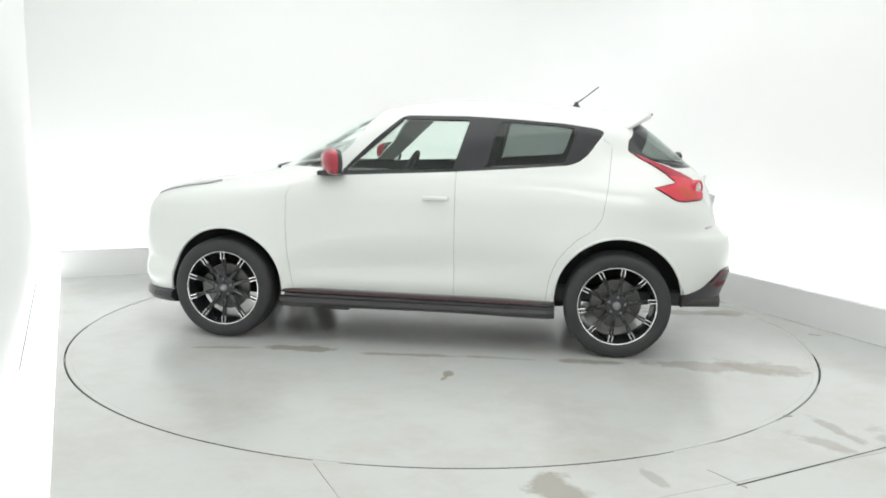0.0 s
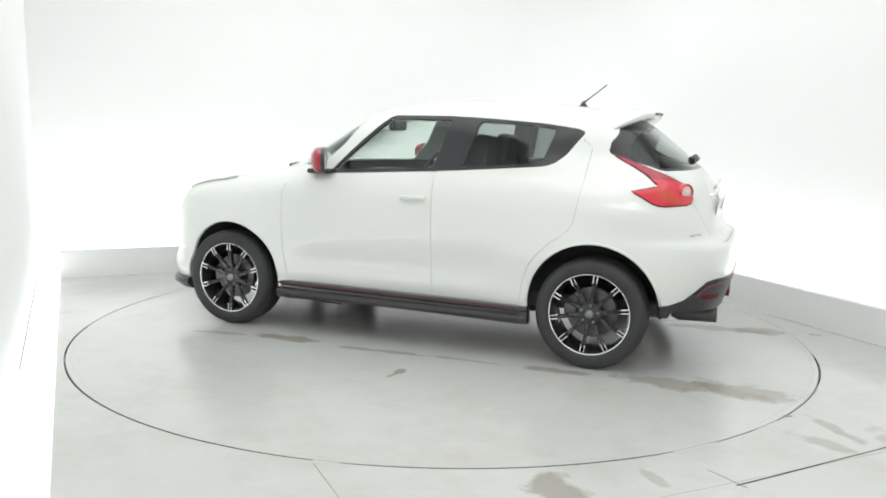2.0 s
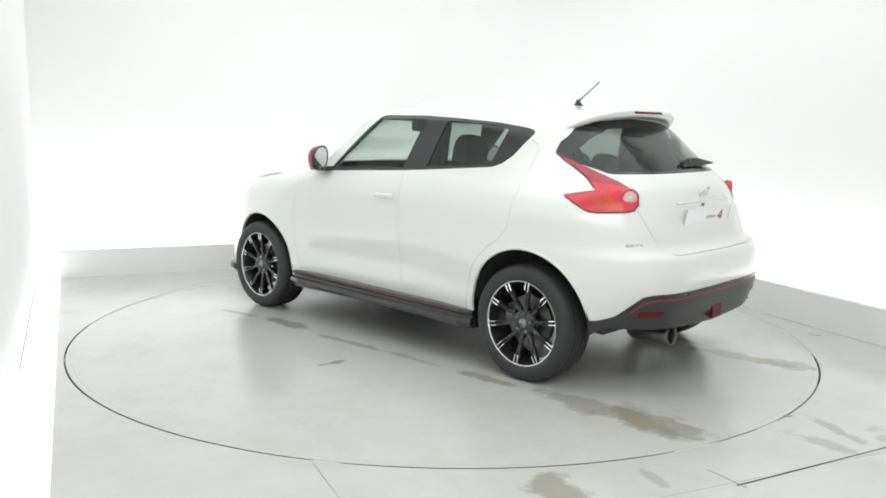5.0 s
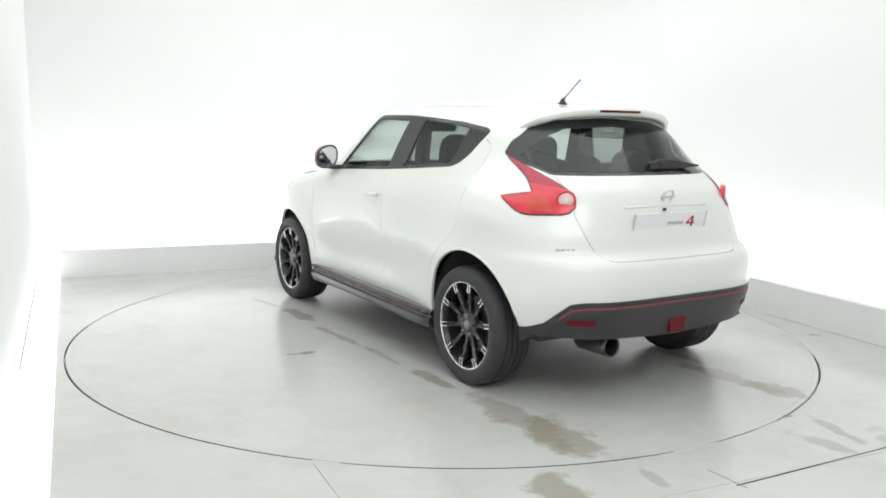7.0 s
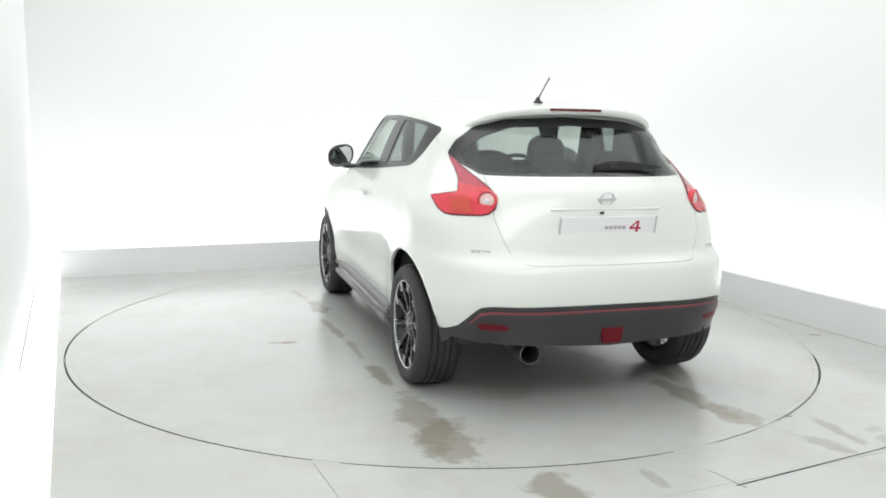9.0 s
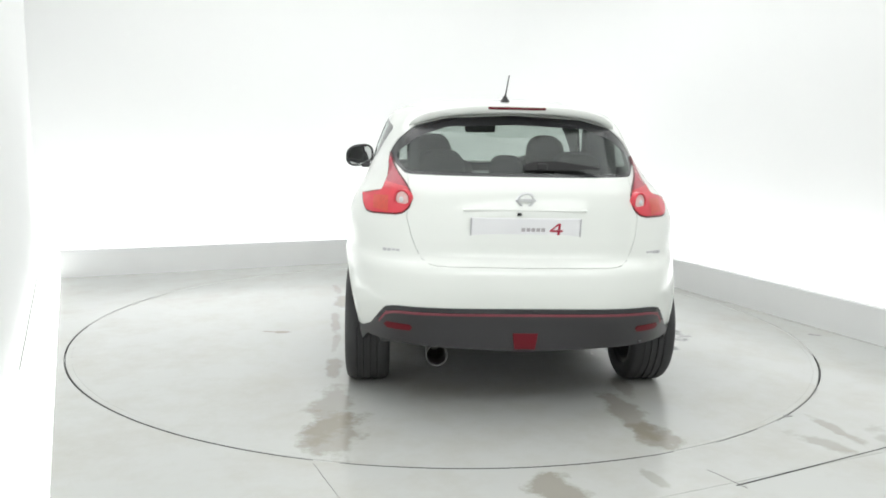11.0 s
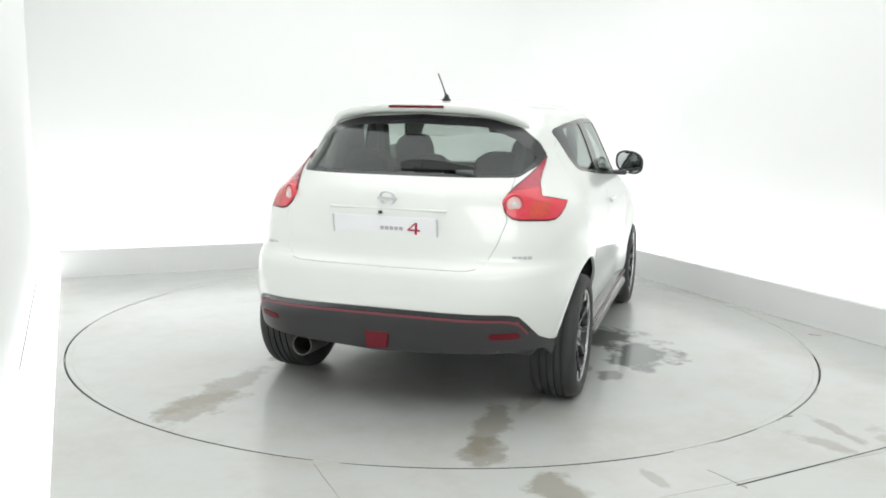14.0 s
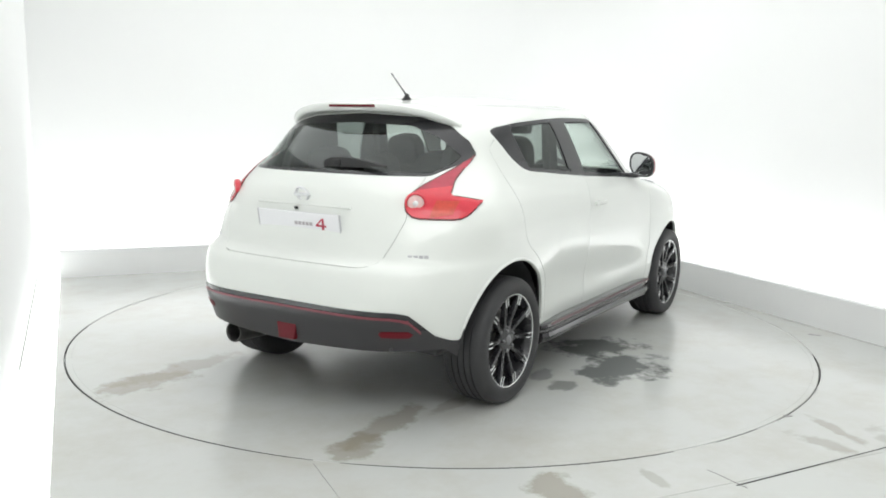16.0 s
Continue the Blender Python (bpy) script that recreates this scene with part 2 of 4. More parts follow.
room_part("wall_back", cove_wall(), M_WALL, "white painted cove wall of a photo studio, lit from below", "wall", True)
room_part("wall_left", box(WALL_L - 0.12, WALL_L, WALL_F, WALL_B, -0.05, HIGH), M_WALL, "white painted studio side wall", "wall")
room_part("wall_front", box(WALL_L, WALL_R, WALL_F - 0.12, WALL_F, -0.05, HIGH), M_WALL, "plain white studio wall behind the camera", "wall")
room_part("ceiling", box(WALL_L - 0.12, WALL_R + 0.12, WALL_F - 0.12, WALL_B + 0.12, HIGH, HIGH + 0.1), M_CEIL, "plain white studio ceiling", "ceiling")
room_part("ground", box(WALL_L - 0.12, WALL_R + 0.12, WALL_F - 0.12, WALL_B + 0.12, -0.15, -0.05), M_GAP, "dark slab below the platform", "floor")
room_part("floor", annulus_floor(), M_FLOOR, "pale grey painted studio floor with worn stains", "floor")
room_part("pavement", box(LEFT, WALL_R - 0.3, WALL_F, FRONT - 0.0012, -0.04, -0.001), M_FLOOR, "pale grey painted floor before the platform", "floor")
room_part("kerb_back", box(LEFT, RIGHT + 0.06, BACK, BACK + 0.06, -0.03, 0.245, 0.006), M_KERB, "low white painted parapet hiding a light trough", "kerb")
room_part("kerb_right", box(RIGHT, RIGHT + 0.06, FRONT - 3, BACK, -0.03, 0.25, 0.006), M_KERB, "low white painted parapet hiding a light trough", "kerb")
# unseen white beds, added so the troughs bounce more light up the walls
room_part("trough_bounce_back", box(LEFT, WALL_R - 0.02, BACK + 0.065, WALL_B - 0.01, -0.045, -0.02), M_KERB, "unseen white bed added to bounce light in the trough", "trough")
room_part("trough_bounce_right", box(RIGHT + 0.065, WALL_R - 0.01, FRONT - 3, BACK + 0.06, -0.045, -0.02), M_KERB, "unseen white bed added to bounce light in the trough", "trough")
strip = room_part("light_strip_left", box(WALL_L + 0.008, LEFT - 0.004, WALL_F, WALL_B - 0.01, -0.04, -0.002), M_DIFF, "glowing white diffuser strip flush with the floor", "floor light")

# joints and small marks in the floor
room_part("trim_wall_foot", box(WALL_L, WALL_L + 0.005, -0.07, 2.87, -0.03, 0.002), M_JOINT, "thin dark joint at the foot of the wall", "joint")


def ring_arc(start, end, r0, r1, z, n=0):
    """A flat strip round the turntable between two angles, tapering to its ends."""
    b = bmesh.new()
    n = n or max(6, int((end - start) / 1.5))
    rows = []
    for i in range(n + 1):
        a = radians(start + (end - start) * i / n)
        k = 1 if end - start >= 360 else min(1, .25 + 4 * min(i, n - i) / n)
        mid, half = (r0 + r1) / 2, (r1 - r0) / 2 * k
        rows.append([b.verts.new((r * math.cos(a), r * math.sin(a), h)) for r, h in ((mid - half, z), (mid + half, z), (mid + half, -.026), (mid - half, -.026))])
    for p, q in zip(rows, rows[1:]):
        for k in range(4):
            b.faces.new((p[k], q[k], q[(k + 1) % 4], p[(k + 1) % 4]))
    bmesh.ops.remove_doubles(b, verts=b.verts[:], dist=1e-6)
    bmesh.ops.recalc_face_normals(b, faces=b.faces[:])
    return b


def floor_joint(name, p, q, wide, label, mat=None):
    p, q = ROOM.inverted() @ Vector((*p, 0)), ROOM.inverted() @ Vector((*q, 0))
    d = q - p
    b = box(0, d.length, -wide / 2, wide / 2, -0.002, 0.0015)
    moved_by = Matrix.Translation(p) @ Matrix.Rotation(math.atan2(d.y, d.x), 4, "Z")
    bmesh.ops.transform(b, matrix=moved_by, verts=b.verts[:])
    room_part(name, b, mat or M_JOINT, label, "floor joint")


floor_joint("trim_joint", (-0.53, -2.42), (-0.36, -2.78), 0.0016, "thin grey joint between floor sheets")
floor_joint("trim_joint", (1.13, -2.40), (1.235, -2.57), 0.0025, "thin grey joint between floor sheets")
floor_joint("trim_joint", (1.20, -2.55), (2.45, -1.89), 0.005, "dark open joint between floor sheets", M_GAP)
floor_joint("trim_joint", (2.10, 1.50), (2.325, 0.97), 0.010, "dark worn joint along the parapet's foot")
floor_joint("trim_joint", (2.50, 0.60), (2.96, -0.40), 0.005, "dark worn joint along the parapet's foot")
floor_joint("trim_mark", (2.58, -0.02), (2.65, -0.05), 0.025, "small dark floor fitting")
floor_joint("trim_mark", (1.725, -1.715), (1.765, -1.71), 0.025, "small dark floor fitting")

# pale ring all the way round, dark stretches laid over it
room_part("trim_joint", ring_arc(0, 360, TABLE_R - .0055, TABLE_R + .0035, -.0015, 240), M_PALE_JOINT, "pale joint round the turntable", "floor joint", True)
for start, end, thick in ((157, 180, .003), (180, 205, .007), (205, 257.2, .0115), (260, 295.2, .0115), (301.3, 308.6, .003), (313, 331, .0045), (330, 347, .010)):
    room_part("trim_seal", ring_arc(start - 24.2, end - 24.2, TABLE_R - .002 - thick / 2, TABLE_R - .002 + thick / 2, -.0006), M_GAP, "dark stretch of the joint round the turntable", "floor joint", True)

# turntable, which turns with the car
turntable = new("turntable")
tagged(turntable, "round pale grey turntable plate with oil and water stains", "turntable")
# ---- the car's body surface: half outlines at each height ----
def curve(points):
    """Monotone cubic through the points."""
    x, y = np.array(points, float).T
    h, d = np.diff(x), np.diff(y) / np.diff(x)
    m = np.zeros(len(x))
    same = d[:-1] * d[1:] > 0
    w1, w2 = 2 * h[1:] + h[:-1], h[1:] + 2 * h[:-1]
    with np.errstate(divide="ignore", invalid="ignore"):
        m[1:-1] = np.where(same, (w1 + w2) / (w1 / d[:-1] + w2 / d[1:]), 0)
    m[0], m[-1] = d[0], d[-1]

    def f(v):
        v = np.clip(v, x[0], x[-1])
        i = np.clip(np.searchsorted(x, v) - 1, 0, len(h) - 1)
        s = (v - x[i]) / h[i]
        return ((1 + 2 * s) * (1 - s) ** 2 * y[i] + s * (1 - s) ** 2 * h[i] * m[i]
                + s * s * (3 - 2 * s) * y[i + 1] + s * s * (s - 1) * h[i] * m[i + 1])
    return f


TAIL = curve([(.20, -1.88), (.30, -1.94), (.40, -1.975), (.52, -2.01), (.62, -2.018), (.70, -2.008), (.742, -1.992), (.762, -1.962), (.785, -1.927),
              (.87, -1.905), (1.0, -1.875), (1.08, -1.84), (1.16, -1.765), (1.30, -1.60), (1.45, -1.40), (1.50, -1.30),
              (1.53, -1.12), (1.555, -.92), (1.57, -.68), (1.58, -.30)])
NOSE = curve([(.20, 1.89), (.30, 1.92), (.45, 2.00), (.60, 2.05), (.75, 2.035), (.85, 1.99), (.93, 1.90), (.98, 1.74), (1.01, 1.52),
              (1.04, 1.32), (1.08, 1.14), (1.12, 1.02), (1.20, .90), (1.32, .69), (1.43, .50), (1.50, .33), (1.55, .08), (1.57, -.08), (1.58, -.28)])
WIDE = curve([(.20, .78), (.28, .80), (.36, .815), (.50, .83), (.65, .845), (.80, .852), (.92, .85), (1.02, .835), (1.08, .815),
              (1.12, .797), (1.20, .772), (1.30, .738), (1.40, .698), (1.46, .665), (1.50, .62), (1.53, .545), (1.555, .44), (1.57, .30), (1.58, .02)])
MID_R = curve([(.20, -.70), (.90, -.70), (1.10, -.50), (1.30, -.25), (1.58, -.30)])
MID_F = curve([(.20, .90), (.86, .85), (1.0, .45), (1.10, .20), (1.30, .0), (1.50, -.05), (1.58, -.29)])
POW_R = curve([(.20, 4.5), (.42, 4.6), (.55, 4.7), (.75, 4.4), (.85, 4.1), (1.0, 3.5), (1.20, 3.4), (1.40, 3.8), (1.50, 3.2), (1.58, 2.4)])
POW_F = curve([(.20, 6.5), (.33, 6.0), (.50, 3.4), (.86, 3.0), (1.05, 2.9), (1.40, 3.0), (1.58, 2.4)])
AXLE_F, AXLE_R, HUB_Z = 1.265, -1.265, 0.328


def bulge(x, z):
    """Flared wings over the wheels, and the hollow along the doors."""
    out = 0
    for cx, amount in ((AXLE_F, .042), (AXLE_R, .046)):
        d = np.hypot(x - cx, z - HUB_Z)
        out = out + amount * np.exp(-((d - .37) / .17) ** 2)
    door = 1 / (1 + np.exp(-(x + .62) / .16)) / (1 + np.exp((x - .70) / .16))
    out = out - .013 * door * np.exp(-((z - .53 + .05 * x) / .10) ** 2) + .006 * door * np.exp(-((z - .405) / .05) ** 2)
    out = out + .075 * np.exp(-((x + 1.50) / .36) ** 2) * np.exp(-((z - 1.0) / .16) ** 2)
    return out


def outline(z, n_rear=46, n_mid=44, n_front=34):
    """Half outline (y >= 0) at height z, from the tail's middle to the nose's middle."""
    xr, xf, w, mr, mf, pr, pf = (float(f(z)) for f in (TAIL, NOSE, WIDE, MID_R, MID_F, POW_R, POW_F))
    a = np.linspace(np.pi / 2, 0, n_rear)
    rear_x, rear_y = mr - (mr - xr) * np.abs(np.sin(a)) ** (2 / pr), np.abs(np.cos(a)) ** (2 / pr)
    mid_x = np.linspace(mr, mf, n_mid + 2)[1:-1]
    b = np.linspace(0, np.pi / 2, n_front)
    front_x, front_y = mf + (xf - mf) * np.abs(np.sin(b)) ** (2 / pf), np.abs(np.cos(b)) ** (2 / pf)
    x = np.concatenate([rear_x, mid_x, front_x])
    s = np.concatenate([rear_y, np.ones(n_mid), front_y])
    s[0] = s[-1] = 0
    y = s * (w + bulge(x, z) * np.clip((z - .15) / .15, 0, 1) * s ** 3)
    # even out the columns along the outline
    q = np.concatenate([[0], np.cumsum(np.hypot(np.diff(x), np.diff(y)))])
    ends = [0, q[n_rear - 1], q[n_rear + n_mid], q[-1]]
    grid = np.concatenate([np.linspace(ends[0], ends[1], n_rear), np.linspace(ends[1], ends[2], n_mid + 2)[1:-1], np.linspace(ends[2], ends[3], n_front)])
    return np.interp(grid, q, x), np.interp(grid, q, y)


LEVELS = np.concatenate([np.linspace(.20, .90, 42), np.linspace(.912, 1.14, 20), np.linspace(1.155, 1.48, 22), np.linspace(1.49, 1.55, 8), [1.556, 1.563, 1.569, 1.574, 1.5775, 1.58]])
# ---- the car ----
car = new("car")
tagged(car, "white compact crossover car with red mirrors standing on the turntable", "car")
CAR_AT = Matrix.Translation((0.1115, -0.2809, 0.001))
MIRROR = Matrix.Diagonal((1, -1, 1, 1))


def sd_polygon(px, py, poly):
    """Signed distance to a closed polygon, negative inside."""
    p = np.stack([px, py], -1)
    v = np.array(poly, float)
    d = np.full(len(px), 1e9)
    inside = np.zeros(len(px), bool)
    for i in range(len(v)):
        a, b = v[i], v[(i + 1) % len(v)]
        e, w = b - a, p - a
        k = np.clip((w @ e) / (e @ e), 0, 1)
        d = np.minimum(d, np.hypot(*(w - k[:, None] * e).T))
        cross = ((a[1] <= py) & (b[1] > py)) | ((b[1] <= py) & (a[1] > py))
        with np.errstate(divide="ignore", invalid="ignore"):
            xc = a[0] + (py - a[1]) / (b[1] - a[1]) * e[0]
        inside ^= cross & (px < xc)
    return np.where(inside, -d, d)


WINDOW_LINE = [(.515, 1.082), (.40, 1.205), (.30, 1.305), (.20, 1.392), (.12, 1.455), (.08, 1.466), (-.30, 1.467), (-.60, 1.453), (-.90, 1.432),
               (-1.10, 1.405), (-1.155, 1.392), (-1.15, 1.372), (-1.10, 1.305), (-1.05, 1.238), (-1.0, 1.20), (-.94, 1.178), (-.60, 1.150), (-.22, 1.122)]
PANE_F = [(.47, 1.112), (.11, 1.442), (-.315, 1.442), (-.222, 1.142)]
PANE_R = [(-.43, 1.158), (-.50, 1.437), (-.80, 1.423), (-.985, 1.402), (-.92, 1.205), (-.88, 1.192)]
DOOR_F = [(-.245, 1.122), (.515, 1.08), (.72, 1.065), (.81, 1.03), (.84, .95), (.845, .75), (.83, .55), (.79, .30), (-.245, .30)]
DOOR_R = [(-.245, 1.122), (-.60, 1.150), (-.94, 1.178), (-1.0, 1.20), (-1.06, 1.25), (-1.13, 1.35), (-1.205, 1.30), (-1.18, 1.05), (-1.15, .86), (-1.10, .79),
          (-1.01, .735), (-.935, .66), (-.885, .59), (-.845, .48), (-.82, .30), (-.245, .30)]
LAMP = [(-.465, 1.255), (-.475, 1.262), (-.59, 1.208), (-.765, 1.130), (-.835, 1.090), (-.866, 1.045), (-.866, 1.010), (-.840, .982), (-.80, .973), (-.62, .968),
        (-.572, .978), (-.466, 1.055), (-.54, 1.068), (-.640, 1.084), (-.620, 1.108), (-.605, 1.142), (-.55, 1.190)]
REAR_PANE = [(-.3, 1.166), (.575, 1.166), (.63, 1.213), (.66, 1.255), (.655, 1.275), (.617, 1.335), (.525, 1.412), (.36, 1.454), (0, 1.472), (-.3, 1.472)]
TAILGATE = [(-.3, .748), (.42, .752), (.475, .762), (.505, .785), (.545, .87), (.572, .97), (.56, 1.05), (.565, 1.166), (.55, 1.20), (.40, 1.35), (-.3, 1.40)]
SCREEN = [(-.3, 1.125), (.755, 1.125), (.70, 1.27), (.64, 1.38), (.58, 1.46), (.45, 1.50), (.20, 1.52), (-.3, 1.525)]


def skirt_top(x):
    """Upper edge of the grey rear apron."""
    return np.interp(x, [-1.94, -1.90, -1.84, -1.775, -1.70, -1.62], [.560, .548, .49, .435, .408, .40])


def low_edge(c):
    x = c[:, 0]
    tail = np.where(c[:, 1] > .76, np.interp(x, [-1.76, -1.69, -1.62], [.372, .345, .300]), np.interp(c[:, 1], [0, .30, .60, .76], [.338, .354, .368, .372]))
    return np.where(x < -1.3, tail, np.where(x < 0, .295, np.interp(x, [1.6, 1.9], [.26, .24])))


FIELDS = {
    "arch_f": lambda c: np.hypot(c[:, 0] - 1.252, c[:, 2] - .345) - .378,
    "arch_r": lambda c: np.hypot(c[:, 0] + 1.268, c[:, 2] - .355) - .390,
    "low": lambda c: c[:, 2] - low_edge(c),
    "line": lambda c: np.maximum(sd_polygon(c[:, 0], c[:, 2], WINDOW_LINE), .45 - c[:, 1]),
    "pane_f": lambda c: np.maximum(sd_polygon(c[:, 0], c[:, 2], PANE_F), .45 - c[:, 1]),
    "pane_r": lambda c: np.maximum(sd_polygon(c[:, 0], c[:, 2], PANE_R), .45 - c[:, 1]),
    "lamp": lambda c: np.maximum(sd_polygon((c[:, 0] + c[:, 1]) * .7071, c[:, 2], LAMP), np.maximum(c[:, 0] + 1.1, .3 - c[:, 1])),
    "lamp_in": lambda c: FIELDS["lamp"](c) + .006,
    "rear_pane": lambda c: np.maximum(sd_polygon(c[:, 1], c[:, 2], REAR_PANE), c[:, 0] + 1.1),
    # border widens at top and corners to stand for spoiler shade and dark pillars
    "clear_pane": lambda c: np.maximum(sd_polygon(c[:, 1], c[:, 2], REAR_PANE) + .018 + .04 * np.clip((c[:, 2] - 1.34) / .10, 0, 1) + .05 * np.clip((c[:, 1] - .36) / .22, 0, 1) * np.clip((c[:, 2] - 1.22) / .14, 0, 1), c[:, 0] + 1.1),
    "screen": lambda c: np.maximum(sd_polygon(c[:, 1], c[:, 2], SCREEN), .1 - c[:, 0]),
    "apron": lambda c: np.maximum(c[:, 2] - skirt_top(c[:, 0]), c[:, 0] + 1.5),
    "stripe_a": lambda c: np.maximum(c[:, 2] - skirt_top(c[:, 0]) + .025, c[:, 0] + 1.84),
    "stripe_b": lambda c: np.maximum(c[:, 2] - skirt_top(c[:, 0]) + .036, c[:, 0] + 1.84),
    "reflector": lambda c: np.maximum(np.maximum(np.abs(c[:, 2] - .455) - .015, np.abs(c[:, 1] - .605) - .066), c[:, 0] + 1.7),
    "arm": lambda c: 1.108 - c[:, 2] + .18 * (c[:, 1] - .60),
    "tailgate": lambda c: np.maximum(sd_polygon(c[:, 1], c[:, 2], TAILGATE), c[:, 0] + 1.1),
    "door_f": lambda c: np.maximum(sd_polygon(c[:, 0], c[:, 2], DOOR_F), .45 - c[:, 1]),
    "door_r": lambda c: np.maximum(sd_polygon(c[:, 0], c[:, 2], DOOR_R), .45 - c[:, 1]),
    "bonnet": lambda c: np.maximum(np.maximum(c[:, 1] - .60, 1.0 - c[:, 0]), .84 - c[:, 2]),
    "headlamp": lambda c: np.maximum(sd_polygon(c[:, 0], c[:, 1], [(1.36, .60), (1.45, .66), (1.74, .58), (1.86, .50), (1.72, .49), (1.52, .545)]), .84 - c[:, 2]),
}
GAP = .0013
SEAMS = ("tailgate", "door_f", "door_r", "bonnet")


def coords(bm):
    return np.array([v.co[:] for v in bm.verts])


def split_along(bm, field, level=0.0):
    """Cuts the faces of bm along the line where the field is at that level."""
    bm.verts.ensure_lookup_table()
    bm.verts.index_update()
    val = field(coords(bm)) - level
    val[np.abs(val) < 2e-5] = 2e-5
    fresh = []
    for e in [e for e in bm.edges if val[e.verts[0].index] * val[e.verts[1].index] < 0]:
        a, b = e.verts
        va, vb = val[a.index], val[b.index]
        k = float(np.clip(va / (va - vb), .02, .98))
        _, v = bmesh.utils.edge_split(e, a, k)
        fresh.append(v)
    if fresh:
        bmesh.ops.connect_verts(bm, verts=fresh)


def half_body():
    bm = bmesh.new()
    rows = []
    for z in LEVELS:
        x, y = outline(float(z))
        rows.append([bm.verts.new((a, b, z)) for a, b in zip(x, y)])
    for r, s in zip(rows, rows[1:]):
        for i in range(len(r) - 1):
            bm.faces.new((r[i + 1], r[i], s[i], s[i + 1]))
    for name, f in FIELDS.items():
        if name in SEAMS:
            split_along(bm, f, GAP)
            split_along(bm, f, -GAP)
        else:
            split_along(bm, f)
    bm.normal_update()
    return bm


def panel_labels(bm):
    bm.faces.ensure_lookup_table()
    c = np.array([f.calc_center_median()[:] for f in bm.faces])
    v = {k: f(c) for k, f in FIELDS.items()}
    out = np.full(len(c), "shell", dtype=object)
    for k in ("bonnet", "door_r", "door_f", "tailgate"):
        out[v[k] < 0] = k
        out[np.abs(v[k]) < GAP] = "gap_" + k
    out[v["headlamp"] < 0] = "headlamp"
    out[v["apron"] < 0] = "apron"
    out[(v["apron"] < 0) & (v["stripe_a"] > 0) & (c[:, 0] < -1.84)] = "band"
    out[(v["stripe_a"] < 0) & (v["stripe_b"] > 0)] = "stripe"
    out[v["reflector"] < 0] = "reflector"
    out[v["line"] < 0] = "line"
    out[v["pane_f"] < 0] = "pane_f"
    out[v["pane_r"] < 0] = "pane_r"
    out[v["screen"] < 0] = "screen"
    out[v["rear_pane"] < 0] = "frit"
    out[v["clear_pane"] < 0] = "rear_pane"
    out[v["lamp"] < 0] = "seal"
    out[v["lamp_in"] < 0] = "lamp"
    out[(v["lamp_in"] < 0) & (v["arm"] < 0)] = "arm"
    out[(v["low"] < 0) | (v["arch_f"] < 0) | (v["arch_r"] < 0)] = "none"
    return out


def panel(bm, labels, keep, push=0.0, rim=0.012, sides=(1,), flip=False):
    """The faces with those labels, moved out by push, with returns of depth rim; sides 1 left, -1 right, both joined."""
    out = bmesh.new()
    for side in sides:
        made = {}
        for f, lab in zip(bm.faces, labels):
            if lab not in keep:
                continue
            vs = []
            for v in f.verts:
                if v not in made:
                    p = v.co + v.normal * push
                    if abs(v.co.y) < 1e-6:
                        p.y = 0
                    made[v] = out.verts.new((p.x, p.y * side, p.z))
                vs.append(made[v])
            if (side < 0) != flip:
                vs.reverse()
            try:
                out.faces.new(vs)
            except ValueError:
                pass
    if len(sides) > 1:
        bmesh.ops.remove_doubles(out, verts=[v for v in out.verts if abs(v.co.y) < 1e-5], dist=1e-4)
    out.normal_update()
    for f in out.faces:
        f.smooth = True
    if rim:
        edges = [e for e in out.edges if e.is_boundary and max(abs(v.co.y) for v in e.verts) > 1e-5]
        normals = {v: v.normal.copy() for e in edges for v in e.verts}
        for e in edges:
            e.smooth = False
        made = bmesh.ops.extrude_edge_only(out, edges=edges)["geom"]
        fresh = [v for v in made if isinstance(v, bmesh.types.BMVert)]
        tree = {tuple(round(k, 6) for k in v.co): n for v, n in normals.items()}
        for v in fresh:
            n = tree.get(tuple(round(k, 6) for k in v.co))
            if n:
                v.co -= n * rim
        for f in made:
            if isinstance(f, bmesh.types.BMFace):
                f.smooth = False
    return out


HALF = half_body()
LAB = panel_labels(HALF)
BOTH = (1, -1)
part("body_shell", panel(HALF, LAB, ("shell",), 0, .014, BOTH), M_PAINT, car, "glossy white painted body shell with flared wings")
tailgate = part("tailgate", panel(HALF, LAB, ("tailgate",), 0, .014, BOTH), M_PAINT, car)
part("bonnet", panel(HALF, LAB, ("bonnet",), 0, .014, BOTH), M_PAINT, car)
part("rear_apron", panel(HALF, LAB, ("apron",), .006, .03, BOTH), M_GREY, car, "dark grey satin plastic rear apron")
part("apron_band", panel(HALF, LAB, ("band",), .004, .02, BOTH), M_BLACK, car, "black strip above the red line")
part("pinstripe", panel(HALF, LAB, ("stripe",), .0075, .003, BOTH), M_STRIPE, car, "thin red stripe")
part("windscreen", panel(HALF, LAB, ("screen",), -.006, 0, BOTH), M_SCREEN, car).visible_shadow = False
part("rear_window", panel(HALF, LAB, ("rear_pane",), -.005, 0, BOTH), M_REAR, tailgate, "dark tinted rear window").visible_shadow = False
# grey strips added behind the panel gaps, lightening the shade in them
part("gap_backing", panel(HALF, LAB, ("gap_tailgate",), -.005, 0, BOTH), M_SEAM, car, "grey backing added to lighten the shaded panel gap")
part("gap_backing", panel(HALF, LAB, ("gap_bonnet",), -.005, 0, BOTH), M_SEAM, car)
part("window_border", panel(HALF, LAB, ("frit",), -.0045, 0, BOTH), M_BLACK, tailgate, "black printed border of the rear window, widened over the spoiler's shade")
